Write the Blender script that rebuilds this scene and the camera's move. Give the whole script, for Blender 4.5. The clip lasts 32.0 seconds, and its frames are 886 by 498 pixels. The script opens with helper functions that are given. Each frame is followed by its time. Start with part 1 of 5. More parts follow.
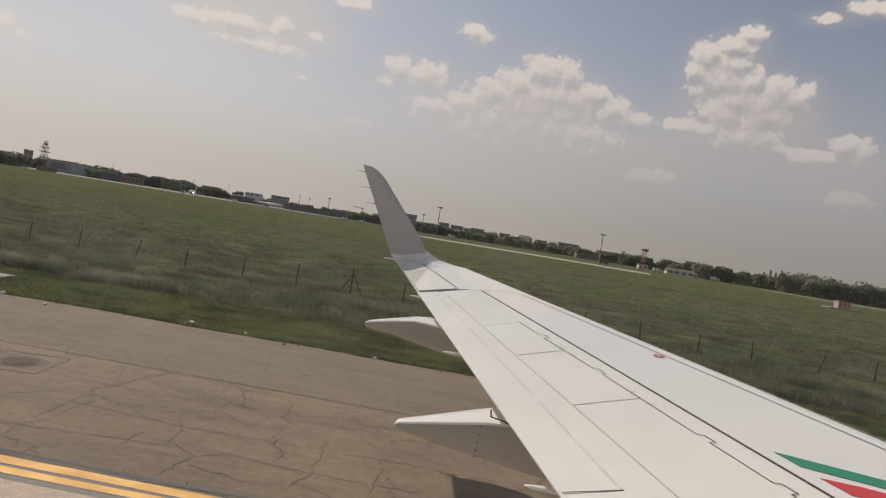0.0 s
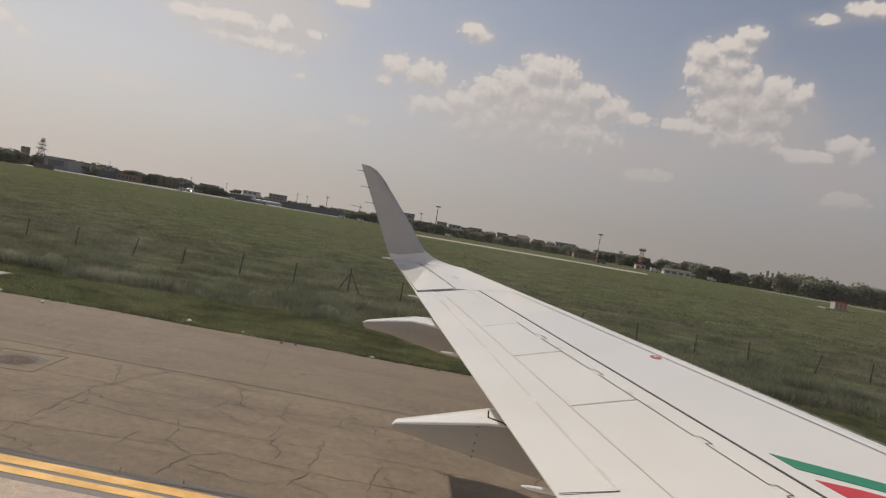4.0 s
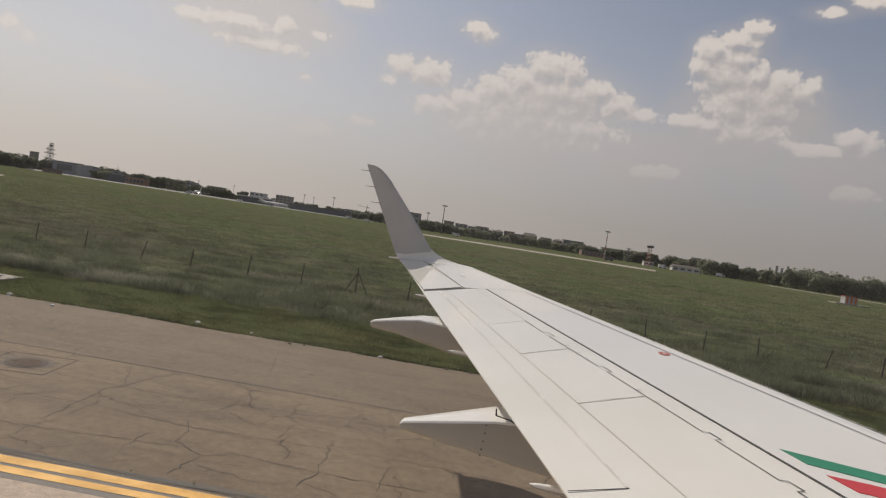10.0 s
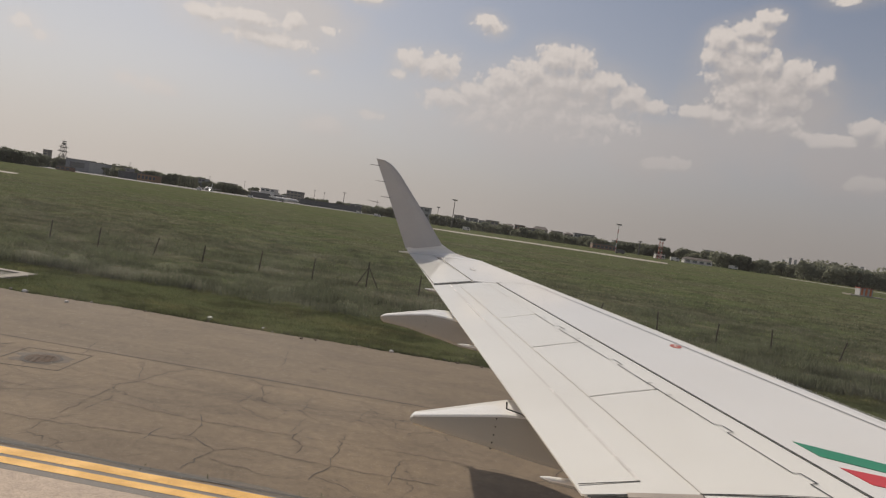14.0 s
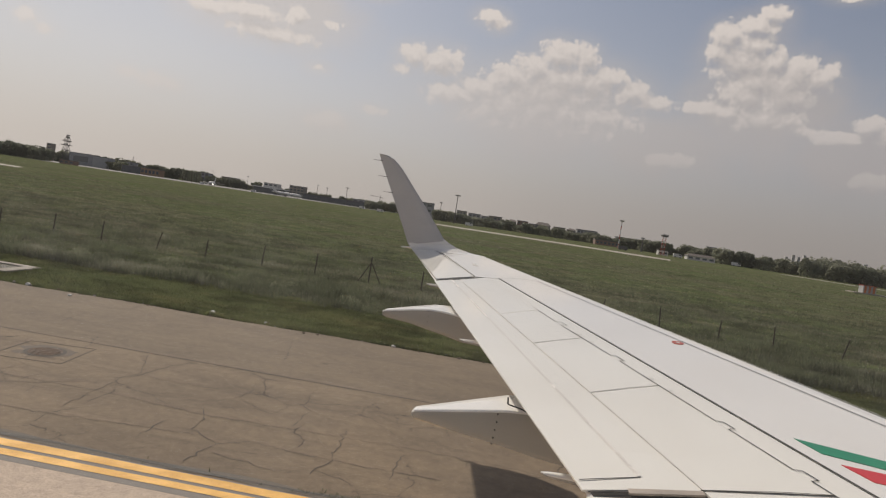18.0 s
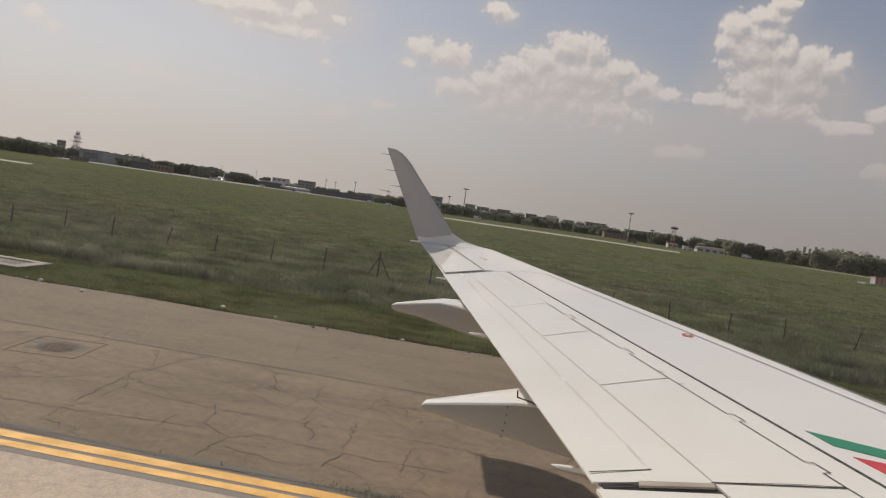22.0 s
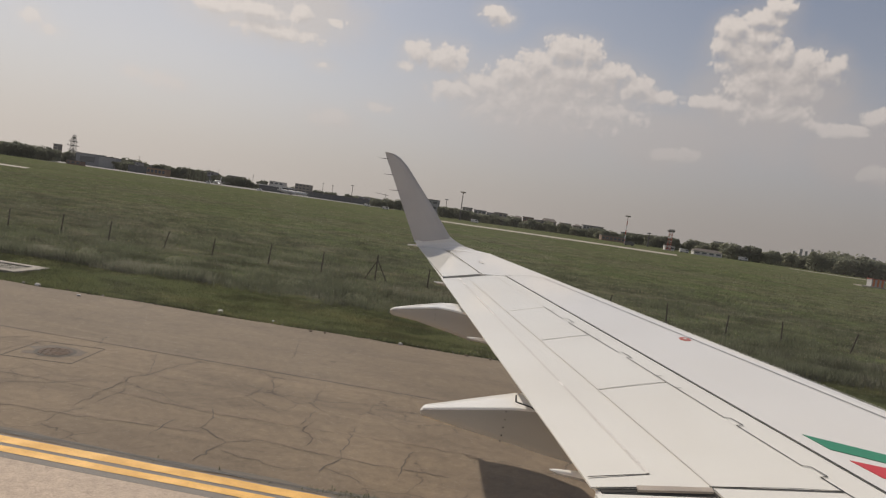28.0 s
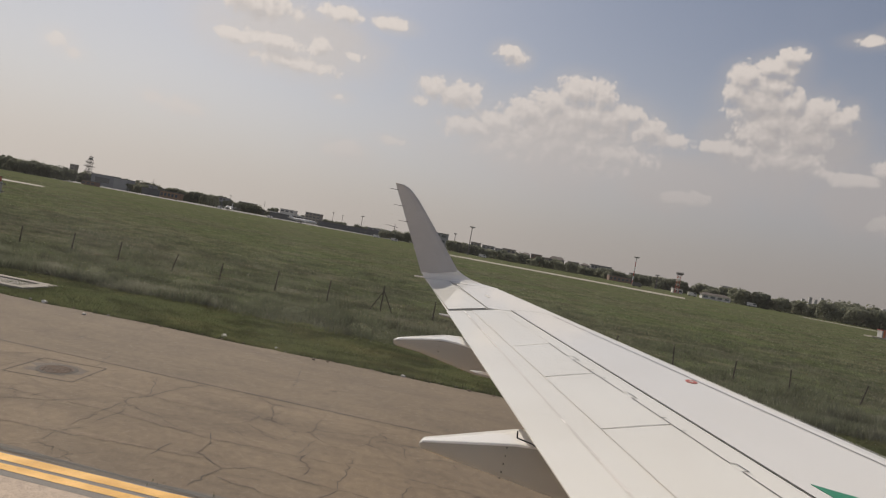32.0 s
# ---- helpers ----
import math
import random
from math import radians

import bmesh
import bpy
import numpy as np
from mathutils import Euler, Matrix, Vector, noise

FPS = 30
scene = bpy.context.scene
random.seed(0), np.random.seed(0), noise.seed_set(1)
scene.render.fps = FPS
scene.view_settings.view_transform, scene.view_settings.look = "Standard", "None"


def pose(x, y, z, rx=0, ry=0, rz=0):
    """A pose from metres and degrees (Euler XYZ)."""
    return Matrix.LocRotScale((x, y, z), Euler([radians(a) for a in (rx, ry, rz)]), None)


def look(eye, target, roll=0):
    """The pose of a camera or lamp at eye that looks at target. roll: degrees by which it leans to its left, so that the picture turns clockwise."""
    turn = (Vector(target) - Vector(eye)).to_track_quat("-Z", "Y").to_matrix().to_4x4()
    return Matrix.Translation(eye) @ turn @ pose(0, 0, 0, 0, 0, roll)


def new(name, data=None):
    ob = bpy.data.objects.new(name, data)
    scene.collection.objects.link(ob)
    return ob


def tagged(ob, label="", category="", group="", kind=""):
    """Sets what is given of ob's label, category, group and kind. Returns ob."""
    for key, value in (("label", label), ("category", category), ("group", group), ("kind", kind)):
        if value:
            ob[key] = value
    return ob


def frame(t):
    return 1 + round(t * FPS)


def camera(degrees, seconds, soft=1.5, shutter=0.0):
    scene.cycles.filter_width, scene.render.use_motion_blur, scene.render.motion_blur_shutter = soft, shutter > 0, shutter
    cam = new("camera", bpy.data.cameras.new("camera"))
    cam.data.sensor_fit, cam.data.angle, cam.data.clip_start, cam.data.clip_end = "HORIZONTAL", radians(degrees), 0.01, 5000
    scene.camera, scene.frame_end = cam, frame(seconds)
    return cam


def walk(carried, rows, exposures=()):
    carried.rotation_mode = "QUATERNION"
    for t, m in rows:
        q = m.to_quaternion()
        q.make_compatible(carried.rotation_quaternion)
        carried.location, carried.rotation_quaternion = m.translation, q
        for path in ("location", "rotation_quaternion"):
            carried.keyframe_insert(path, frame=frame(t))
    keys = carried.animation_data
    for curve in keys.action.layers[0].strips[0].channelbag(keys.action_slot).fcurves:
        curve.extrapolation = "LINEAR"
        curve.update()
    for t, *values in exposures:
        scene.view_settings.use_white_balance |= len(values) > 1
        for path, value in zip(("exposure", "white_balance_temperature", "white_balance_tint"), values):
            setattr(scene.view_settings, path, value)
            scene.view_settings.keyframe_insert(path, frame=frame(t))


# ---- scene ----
cam = camera(68.0, 32.0, soft=1.2)
# seconds, x, y, z, yaw, pitch, roll of the camera behind the cabin window
PATH = [
    (0, -0.018, -0.003, 3.595, 4.305, -1.533, 9.093),
    (0.5, -0.01, 0.004, 3.603, 4.452, -2.116, 8.97),
    (1, -0.005, 0.004, 3.6, 4.72, -2.262, 8.708),
    (1.5, -0.007, 0.007, 3.599, 4.789, -2.11, 9.118),
    (2, -0.015, -0.005, 3.602, 4.65, -1.966, 9.28),
    (2.5, -0.017, -0.002, 3.598, 4.417, -1.668, 9.811),
    (3, -0.015, 0.003, 3.593, 4.236, -1.445, 9.698),
    (3.5, -0.025, -0.017, 3.608, 3.983, -1.562, 9.342),
    (5.5, -0.014, -0.008, 3.605, 4.595, -1.606, 9.565),
    (6, -0.01, 0.003, 3.595, 4.642, -1.557, 9.204),
    (6.5, -0.007, -0.003, 3.602, 4.517, -1.956, 9.198),
    (7, -0.009, 0.007, 3.605, 4.534, -2.148, 9.102),
    (7.5, -0.004, -0.001, 3.603, 4.79, -1.662, 8.947),
    (8, -0.001, 0.007, 3.588, 5.054, -1.38, 8.89),
    (8.5, -0.004, -0.009, 3.608, 5.196, -1.559, 8.594),
    (9, -0.01, -0.007, 3.598, 5.129, -1.591, 8.318),
    (9.5, -0.01, -0.003, 3.596, 4.906, -1.638, 8.152),
    (10, -0.014, -0.008, 3.604, 4.692, -1.748, 8.639),
    (10.5, -0.009, -0.005, 3.6, 4.88, -1.857, 8.406),
    (11, -0.011, -0.001, 3.593, 5.067, -2.063, 8.662),
    (11.5, 0.01, 0.007, 3.599, 5.474, -2.321, 8.416),
    (12, -0.006, -0.013, 3.603, 5.413, -2.093, 8.393),
    (12.5, -0.004, -0.006, 3.605, 5.435, -2.263, 8.237),
    (13, -0.006, -0.006, 3.602, 5.405, -2.095, 8.256),
    (13.5, -0.009, -0.016, 3.602, 5.456, -2.331, 8.096),
    (14, -0.004, -0.004, 3.602, 5.53, -2.38, 8.185),
    (14.5, -0.003, -0.008, 3.603, 5.666, -2.371, 7.93),
    (16.5, 0.003, -0.01, 3.609, 6.182, -2.485, 7.414),
    (17, -0.012, -0.009, 3.604, 5.995, -2.499, 7.984),
    (17.5, -0.001, -0.01, 3.603, 5.932, -2.649, 8.045),
    (18, 0, 0, 3.6, 5.7, -2.8, 8.45),
    (18.5, 0.004, 0.004, 3.601, 5.56, -2.932, 8.482),
    (19, -0.001, 0.002, 3.6, 5.553, -3.101, 8.79),
    (19.5, 0.012, 0.005, 3.604, 5.766, -3.356, 8.431),
    (20, 0.004, 0.003, 3.599, 5.804, -3.347, 8.21),
    (20.5, 0.002, -0.001, 3.605, 5.919, -3.43, 7.802),
    (21, -0.005, -0.008, 3.606, 6.087, -3.371, 7.983),
    (21.5, -0.01, -0.013, 3.609, 6.266, -3.396, 8.013),
    (22, -0.002, -0.004, 3.599, 6.357, -3.446, 8.068),
    (22.5, 0, -0.004, 3.604, 6.322, -3.537, 8.092),
    (23, -0.001, -0.008, 3.605, 6.205, -3.38, 8.034),
    (23.5, -0.003, -0.003, 3.6, 6.104, -2.873, 8.204),
    (24, -0.008, -0.005, 3.6, 6.022, -2.483, 8.295),
    (24.5, -0.001, 0, 3.595, 6.091, -2.223, 8.508),
    (25, -0.004, 0.003, 3.591, 6.058, -2.096, 8.777),
    (25.5, -0.009, -0.007, 3.596, 5.907, -2.315, 8.702),
    (27.5, -0.009, -0.015, 3.607, 6.078, -2.982, 8.131),
    (28, -0.01, -0.021, 3.614, 6.16, -3.141, 7.954),
    (28.5, -0.009, -0.011, 3.608, 6.155, -3.016, 7.706),
    (29, -0.007, -0.007, 3.612, 6.086, -2.884, 7.567),
    (29.5, -0.003, -0.008, 3.603, 6.466, -2.633, 7.161),
    (30, -0.008, -0.013, 3.608, 6.801, -2.38, 7.609),
    (30.5, -0.01, -0.021, 3.602, 6.97, -1.475, 8.326),
    (31, 0, -0.003, 3.588, 7.025, -0.818, 9.075),
    (31.5, 0.006, 0.012, 3.588, 7.111, -0.505, 9.984),
    (32, -0.001, -0.004, 3.589, 7.277, -0.335, 10.166),
]


def view(x, y, z, yaw, pitch, roll):
    return pose(x, y, z, 0, 0, yaw) @ pose(0, 0, 0, 90 + pitch) @ pose(0, 0, 0, 0, 0, roll)


walk(cam, [(row[0], view(*row[1:])) for row in PATH], [(0.0, -0.05, 6950.0, 11.9), (9.0, -0.07, 6930.0, 11.9), (17.0, -0.045, 6950.0, 11.9), (32.0, -0.025, 6950.0, 11.9)])

# ---- world, sun ----
SUN_AZ, SUN_EL = -33.5, 41.8          # degrees from +y towards +x, and above the horizon
SKY_GAIN, SUN_GAIN = 0.068, 3.42


class Nodes:
    """A short hand for building node trees."""

    def __init__(self, tree):
        self.tree = tree
        tree.nodes.clear()

    def add(self, kind):
        return self.tree.nodes.new(kind)

    def put(self, value, socket):
        if isinstance(value, bpy.types.NodeSocket):
            self.tree.links.new(value, socket)
        elif value is not None:
            socket.default_value = value

    def math(self, op, a, b=None, c=None, clamp=False):
        n = self.add("ShaderNodeMath")
        n.operation, n.use_clamp = op, clamp
        for s, v in zip(n.inputs, (a, b, c)):
            self.put(v, s)
        return n.outputs[0]

    def vmath(self, op, a, b=None, out=0):
        n = self.add("ShaderNodeVectorMath")
        n.operation = op
        self.put(a, n.inputs[0])
        self.put(b, n.inputs[1])
        return n.outputs[out]

    def noise(self, vec, scale, detail=4.0, rough=0.55, lac=2.0, distort=0.0):
        n = self.add("ShaderNodeTexNoise")
        self.put(vec, n.inputs["Vector"])
        for key, v in (("Scale", scale), ("Detail", detail), ("Roughness", rough), ("Lacunarity", lac), ("Distortion", distort)):
            self.put(v, n.inputs[key])
        return n.outputs[0]

    def noise_colour(self, vec, scale):
        n = self.add("ShaderNodeTexNoise")
        self.put(vec, n.inputs["Vector"])
        self.put(scale, n.inputs["Scale"])
        self.put(4.0, n.inputs["Detail"])
        return n.outputs[1]

    def ramp(self, fac, lo, hi, smooth=True, to=(0.0, 1.0)):
        n = self.add("ShaderNodeMapRange")
        n.interpolation_type, n.clamp = "SMOOTHSTEP" if smooth else "LINEAR", True
        for s, v in zip(n.inputs, (fac, lo, hi, to[0], to[1])):
            self.put(v, s)
        return n.outputs[0]

    def mix(self, fac, a, b, blend="MIX"):
        n = self.add("ShaderNodeMix")
        n.data_type, n.blend_type = "RGBA", blend
        for key, v in ((0, fac), (6, a), (7, b)):
            self.put(v if not isinstance(v, tuple) else (*v, 1.0)[:4], n.inputs[key])
        return n.outputs[2]


world = bpy.data.worlds.new("sky")
scene.world = world
world.use_nodes = True
wn = Nodes(world.node_tree)
way = wn.add("ShaderNodeTexCoord").outputs["Generated"]
split = wn.add("ShaderNodeSeparateXYZ")
wn.put(way, split.inputs[0])
az = wn.math("MULTIPLY", wn.math("ARCTAN2", split.outputs[0], split.outputs[1]), 57.2958)
el = wn.math("MULTIPLY", wn.math("ARCSINE", split.outputs[2]), 57.2958)
flat = wn.add("ShaderNodeCombineXYZ")
wn.put(az, flat.inputs[0])
wn.put(el, flat.inputs[1])
flat = flat.outputs[0]
sky = wn.add("ShaderNodeTexSky")
sky.sky_type, sky.sun_disc = "NISHITA", False
sky.sun_elevation, sky.sun_rotation = radians(SUN_EL), radians(SUN_AZ)
sky.altitude, sky.air_density, sky.dust_density, sky.ozone_density = 100.0, 1.0, 1.2, 1.4
clear = wn.vmath("MULTIPLY", sky.outputs[0], (SKY_GAIN * 0.90, SKY_GAIN * 0.92, SKY_GAIN * 0.96))
# fair-weather cumulus: azimuth, elevation, half width, half height of each puff in degrees
CLOUDS_LEFT = [(-27.5, 13.6, 1.71, 0.6), (-24.1, 13.9, 2.7, 0.7), (-22.6, 12.7, 3.6, 0.75), (-20.7, 14.4, 0.85, 0.85), (-17.7, 14.3, 1.25, 0.5), (-39.5, 9.8, 0.8, 0.6),
               (-38.6, 9.2, 0.8, 0.45), (-32.7, 7.4, 0.9, 0.5), (-30.4, 7.2, 1.4, 0.6), (-18.5, 10.8, 1.0, 0.5), (-17.2, 6.5, 2.0, 0.8), (-13.3, 8.1, 1.3, 0.45),
               (-15.1, 17.4, 1.7, 0.6), (-26.2, 16.4, 3.7, 1.3), (-19.4, 17.3, 1.8, 0.7)]
CLOUDS_MIDDLE = [(-10.5, 13.1, 1.4, 0.9), (-8.3, 12.8, 2.1, 1.2), (-6.8, 13.8, 0.5, 0.45), (-11.4, 11.8, 0.9, 0.5), (-4.6, 17.0, 1.1, 0.62), (-3.8, 16.6, 0.9, 0.62),
                 (1.9, 14.7, 2.0, 1.25), (3.8, 14.5, 1.35, 1.25), (-0.2, 13.3, 2.2, 1.2), (-2.0, 12.5, 2.0, 1.2), (2.5, 12.7, 4.5, 1.6), (-4.1, 11.3, 2.5, 1.1),
                 (-6.9, 10.4, 2.5, 1.0), (6.0, 13.2, 1.8, 1.25), (7.9, 12.3, 1.95, 1.15), (9.8, 11.6, 1.7, 0.7), (0.8, 10.1, 7.9, 2.1), (12.0, 7.2, 2.3, 0.65), (1.0, 11.6, 6.2, 1.8), (4.5, 12.6, 3.6, 1.5)]
# wide milky masses under and round the towers
MILKY = [(1.5, 9.6, 12.0, 4.6), (18.5, 11.5, 8.0, 5.0), (11.0, 8.6, 8.0, 3.2), (-23.0, 14.5, 9.0, 3.6), (25.0, 8.6, 6.0, 3.0)]
CLOUDS_RIGHT = [(18.0, 18.7, 1.05, 0.65), (17.0, 17.9, 1.75, 0.9), (14.9, 17.1, 1.35, 1.05), (14.4, 15.8, 1.2, 0.9), (16.2, 15.2, 2.4, 1.6), (18.2, 15.3, 1.85, 1.15),
                (20.1, 14.6, 1.8, 1.3), (21.9, 14.2, 1.3, 0.95), (22.5, 14.8, 0.7, 0.7), (19.8, 12.9, 2.3, 1.3), (17.3, 12.7, 2.4, 1.4), (14.2, 11.5, 2.4, 0.7),
                (18.4, 11.1, 3.2, 1.2), (21.8, 10.3, 1.5, 0.55), (23.7, 10.0, 1.85, 0.6), (25.6, 11.0, 1.0, 0.7), (26.7, 10.7, 0.85, 0.87), (26.4, 6.9, 1.5, 0.8),
                (17.0, 16.6, 1.9, 1.1), (19.5, 13.9, 2.6, 1.4), (17.5, 14.0, 2.6, 1.6), (23.1, 19.9, 1.5, 0.5), (25.8, 20.5, 1.6, 0.6)]
# elsewhere in the sky the same kind of cloud, scattered
scatter = wn.ramp(wn.noise(wn.vmath("MULTIPLY", way, (1, 1, 2.2)), 5.0, 2.0), 0.55, 0.75)
outside = wn.math("MAXIMUM", wn.ramp(el, 22.0, 30.0), wn.ramp(wn.math("ABSOLUTE", wn.math("ADD", az, 7.0)), 38.0, 46.0))
scatter = wn.math("SUBTRACT", wn.math("MULTIPLY", wn.math("MULTIPLY", scatter, outside), 4.5), 3.0)


def cloud_depth(at, octaves, least=0.0):
    """How many degrees inside a cloud a direction is; below zero outside."""
    body = scatter
    for ca, ce, ra, re in CLOUDS_LEFT + CLOUDS_MIDDLE + CLOUDS_RIGHT:
        if re < least:
            continue
        if re < 0.6:
            ra, re = 0.78 * ra, 0.74 * re
        off = wn.vmath("MULTIPLY", wn.vmath("SUBTRACT", at, (ca, ce, 0)), (1 / ra, 1 / re, 0))
        size = 1.5 * min(1.0, math.sqrt(ra * re))
        body = wn.math("SMOOTH_MAX", body, wn.math("MULTIPLY_ADD", wn.vmath("LENGTH", off, out=1), -size, size), 0.55)
    bent = wn.vmath("ADD", at, wn.vmath("MULTIPLY", wn.vmath("SUBTRACT", wn.noise_colour(at, 0.7), (0.5, 0.5, 0.5)), (1.0, 1.0, 0)))
    bumps = wn.add("ShaderNodeTexVoronoi")
    bumps.feature, bumps.voronoi_dimensions = "SMOOTH_F1", "2D"
    for key, v in (("Vector", bent), ("Scale", 0.9), ("Detail", octaves), ("Roughness", 0.6), ("Smoothness", 0.35)):
        wn.put(v, bumps.inputs[key])
    billow = wn.math("SUBTRACT", 0.42, bumps.outputs["Distance"])
    fray = wn.math("SUBTRACT", wn.noise(bent, 0.8, 7.0, 0.62), 0.5)
    return body, wn.math("ADD", body, wn.math("ADD", wn.math("MULTIPLY_ADD", billow, 0.85, 0.62), wn.math("MULTIPLY", fray, 1.0)))


body, depth = cloud_depth(flat, 2.5)
milk = -1.0
for ca, ce, ra, re in MILKY:
    off = wn.vmath("MULTIPLY", wn.vmath("SUBTRACT", flat, (ca, ce, 0)), (1 / ra, 1 / re, 0))
    milk = wn.math("SMOOTH_MAX", milk, wn.math("SUBTRACT", 1.0, wn.vmath("LENGTH", off, out=1)), 0.3)
milk = wn.math("ADD", milk, wn.math("MULTIPLY", wn.math("SUBTRACT", wn.noise(flat, 0.22, 5.0, 0.6), 0.5), 0.9))
mist = wn.math("MAXIMUM", wn.math("MULTIPLY", wn.ramp(body, -1.8, 0.8), 0.5), wn.math("MULTIPLY", wn.ramp(milk, -0.25, 0.65), 0.85))
towards_sun = cloud_depth(wn.vmath("ADD", flat, (-0.35, 0.7, 0)), 2.0, 0.6)[1]
above = wn.ramp(towards_sun, 0.1, 1.5)
cover = wn.math("DIVIDE", depth, wn.math("ADD", 0.60, wn.math("MULTIPLY", above, 0.9)), clamp=True)
cover = wn.math("MULTIPLY", wn.ramp(cover, 0.0, 1.0), wn.ramp(el, 3.5, 13.0, True, (0.45, 1.0)))
relief = wn.math("MULTIPLY", wn.math("SUBTRACT", depth, towards_sun), 0.30)
tone = wn.math("ADD", wn.math("SUBTRACT", 0.76, wn.math("MULTIPLY", above, 0.42)), relief, clamp=True)
cloud = wn.mix(tone, (0.40, 0.38, 0.38), (0.76, 0.71, 0.675))
# summer haze, thickest at the horizon and brighter towards the sun
sunward = wn.ramp(az, -60.0, 40.0, True, (1.0, 0.0))
haze = wn.mix(sunward, (0.272, 0.259, 0.260), (0.565, 0.54, 0.525))
haze = wn.mix(wn.ramp(el, 0.5, 11.0), haze, wn.mix(sunward, (0.345, 0.34, 0.362), (0.66, 0.655, 0.665)))
up = wn.math("MULTIPLY", wn.math("MAXIMUM", el, 0.0), 1 / 14.0)
low = wn.math("POWER", 2.718, wn.math("MULTIPLY", wn.math("MULTIPLY", up, up), -1.0))
veil = wn.math("ADD", 0.18, wn.math("MULTIPLY", low, 0.77), clamp=True)
thin = wn.mix(mist, clear, wn.mix(sunward, (0.37, 0.355, 0.355), (0.64, 0.615, 0.61)))
seen = wn.mix(wn.math("MULTIPLY", cover, 0.94), thin, cloud)
seen = wn.mix(veil, seen, haze)
back = wn.add("ShaderNodeBackground")
wn.put(seen, back.inputs[0])
wn.put(1.0, back.inputs[1])
wn.put(back.outputs[0], wn.add("ShaderNodeOutputWorld").inputs[0])

sun = new("sun", bpy.data.lights.new("sun", "SUN"))
sun.data.energy, sun.data.angle, sun.data.color = SUN_GAIN, radians(0.6), (1.0, 0.95, 0.87)
sa, se = radians(SUN_AZ), radians(SUN_EL)
sun_way = Vector((math.sin(sa) * math.cos(se), math.cos(sa) * math.cos(se), math.sin(se)))
sun.matrix_world = look(sun_way * 60, (0, 0, 0))

# ---- materials ----


def material(name, a, b, scale=2.0, rough=0.6, metal=0.0, bump=0.0, fine=40.0, spread=0.06, coat=0.0, stretch=(1, 1, 1), translucent=0.0, each=0.0):
    """Two tones mixed by coarse noise, with fine grain on top, in metres."""
    m = bpy.data.materials.new(name)
    m.use_nodes = True
    n = Nodes(m.node_tree)
    at = n.vmath("MULTIPLY", n.add("ShaderNodeTexCoord").outputs["Object"], stretch)
    coarse = n.ramp(n.noise(at, scale, 5.0, 0.6), 0.32, 0.68)
    grain = n.noise(at, fine, 3.0, 0.6)
    colour = n.mix(coarse, a, b)
    gain = n.math("ADD", 1.0 - spread, n.math("MULTIPLY", grain, 2 * spread))
    if each:
        gain = n.math("MULTIPLY", gain, n.math("ADD", 1 - each, n.math("MULTIPLY", n.add("ShaderNodeObjectInfo").outputs["Random"], 2 * each)))
    colour = n.vmath("MULTIPLY", colour, gain)
    p = n.add("ShaderNodeBsdfPrincipled")
    n.put(colour, p.inputs["Base Color"])
    n.put(n.math("ADD", rough - 0.06, n.math("MULTIPLY", coarse, 0.12), clamp=True), p.inputs["Roughness"])
    n.put(metal, p.inputs["Metallic"])
    n.put(coat, p.inputs["Coat Weight"])
    if bump:
        bp = n.add("ShaderNodeBump")
        n.put(bump, bp.inputs["Strength"])
        n.put(0.02, bp.inputs["Distance"])
        n.put(n.math("ADD", grain, n.math("MULTIPLY", coarse, 0.5)), bp.inputs["Height"])
        n.put(bp.outputs[0], p.inputs["Normal"])
    last = p.outputs[0]
    if translucent:
        t = n.add("ShaderNodeBsdfTranslucent")
        n.put(colour, t.inputs[0])
        mx = n.add("ShaderNodeMixShader")
        n.put(translucent, mx.inputs[0])
        n.put(last, mx.inputs[1])
        n.put(t.outputs[0], mx.inputs[2])
        last = mx.outputs[0]
    n.put(last, n.add("ShaderNodeOutputMaterial").inputs[0])
    return m


def wing_paint(name, base, dirt):
    """Glossy white aircraft paint with faint chordwise streaks of dirt."""
    m = bpy.data.materials.new(name)
    m.use_nodes = True
    n = Nodes(m.node_tree)
    at = n.add("ShaderNodeTexCoord").outputs["Object"]
    streak = n.ramp(n.noise(n.vmath("MULTIPLY", at, (0.7, 7.0, 1.0)), 1.6, 6.0, 0.65), 0.5, 0.85)
    blotch = n.ramp(n.noise(at, 0.9, 4.0, 0.6), 0.35, 0.75)
    speck = n.ramp(n.noise(at, 60.0, 2.0, 0.5), 0.70, 0.78)
    colour = n.mix(n.math("MULTIPLY", streak, 0.13), base, dirt)
    colour = n.mix(n.math("MULTIPLY", blotch, 0.12), colour, dirt)
    colour = n.mix(n.math("MULTIPLY", speck, 0.4), colour, dirt)
    p = n.add("ShaderNodeBsdfPrincipled")
    n.put(colour, p.inputs["Base Color"])
    n.put(n.math("ADD", 0.05, n.math("MULTIPLY", blotch, 0.06)), p.inputs["Roughness"])
    bp = n.add("ShaderNodeBump")
    n.put(0.01, bp.inputs["Strength"])
    n.put(0.02, bp.inputs["Distance"])
    n.put(n.noise(at, 1.5, 1.0), bp.inputs["Height"])
    n.put(bp.outputs[0], p.inputs["Normal"])
    n.put(p.outputs[0], n.add("ShaderNodeOutputMaterial").inputs[0])
    return m


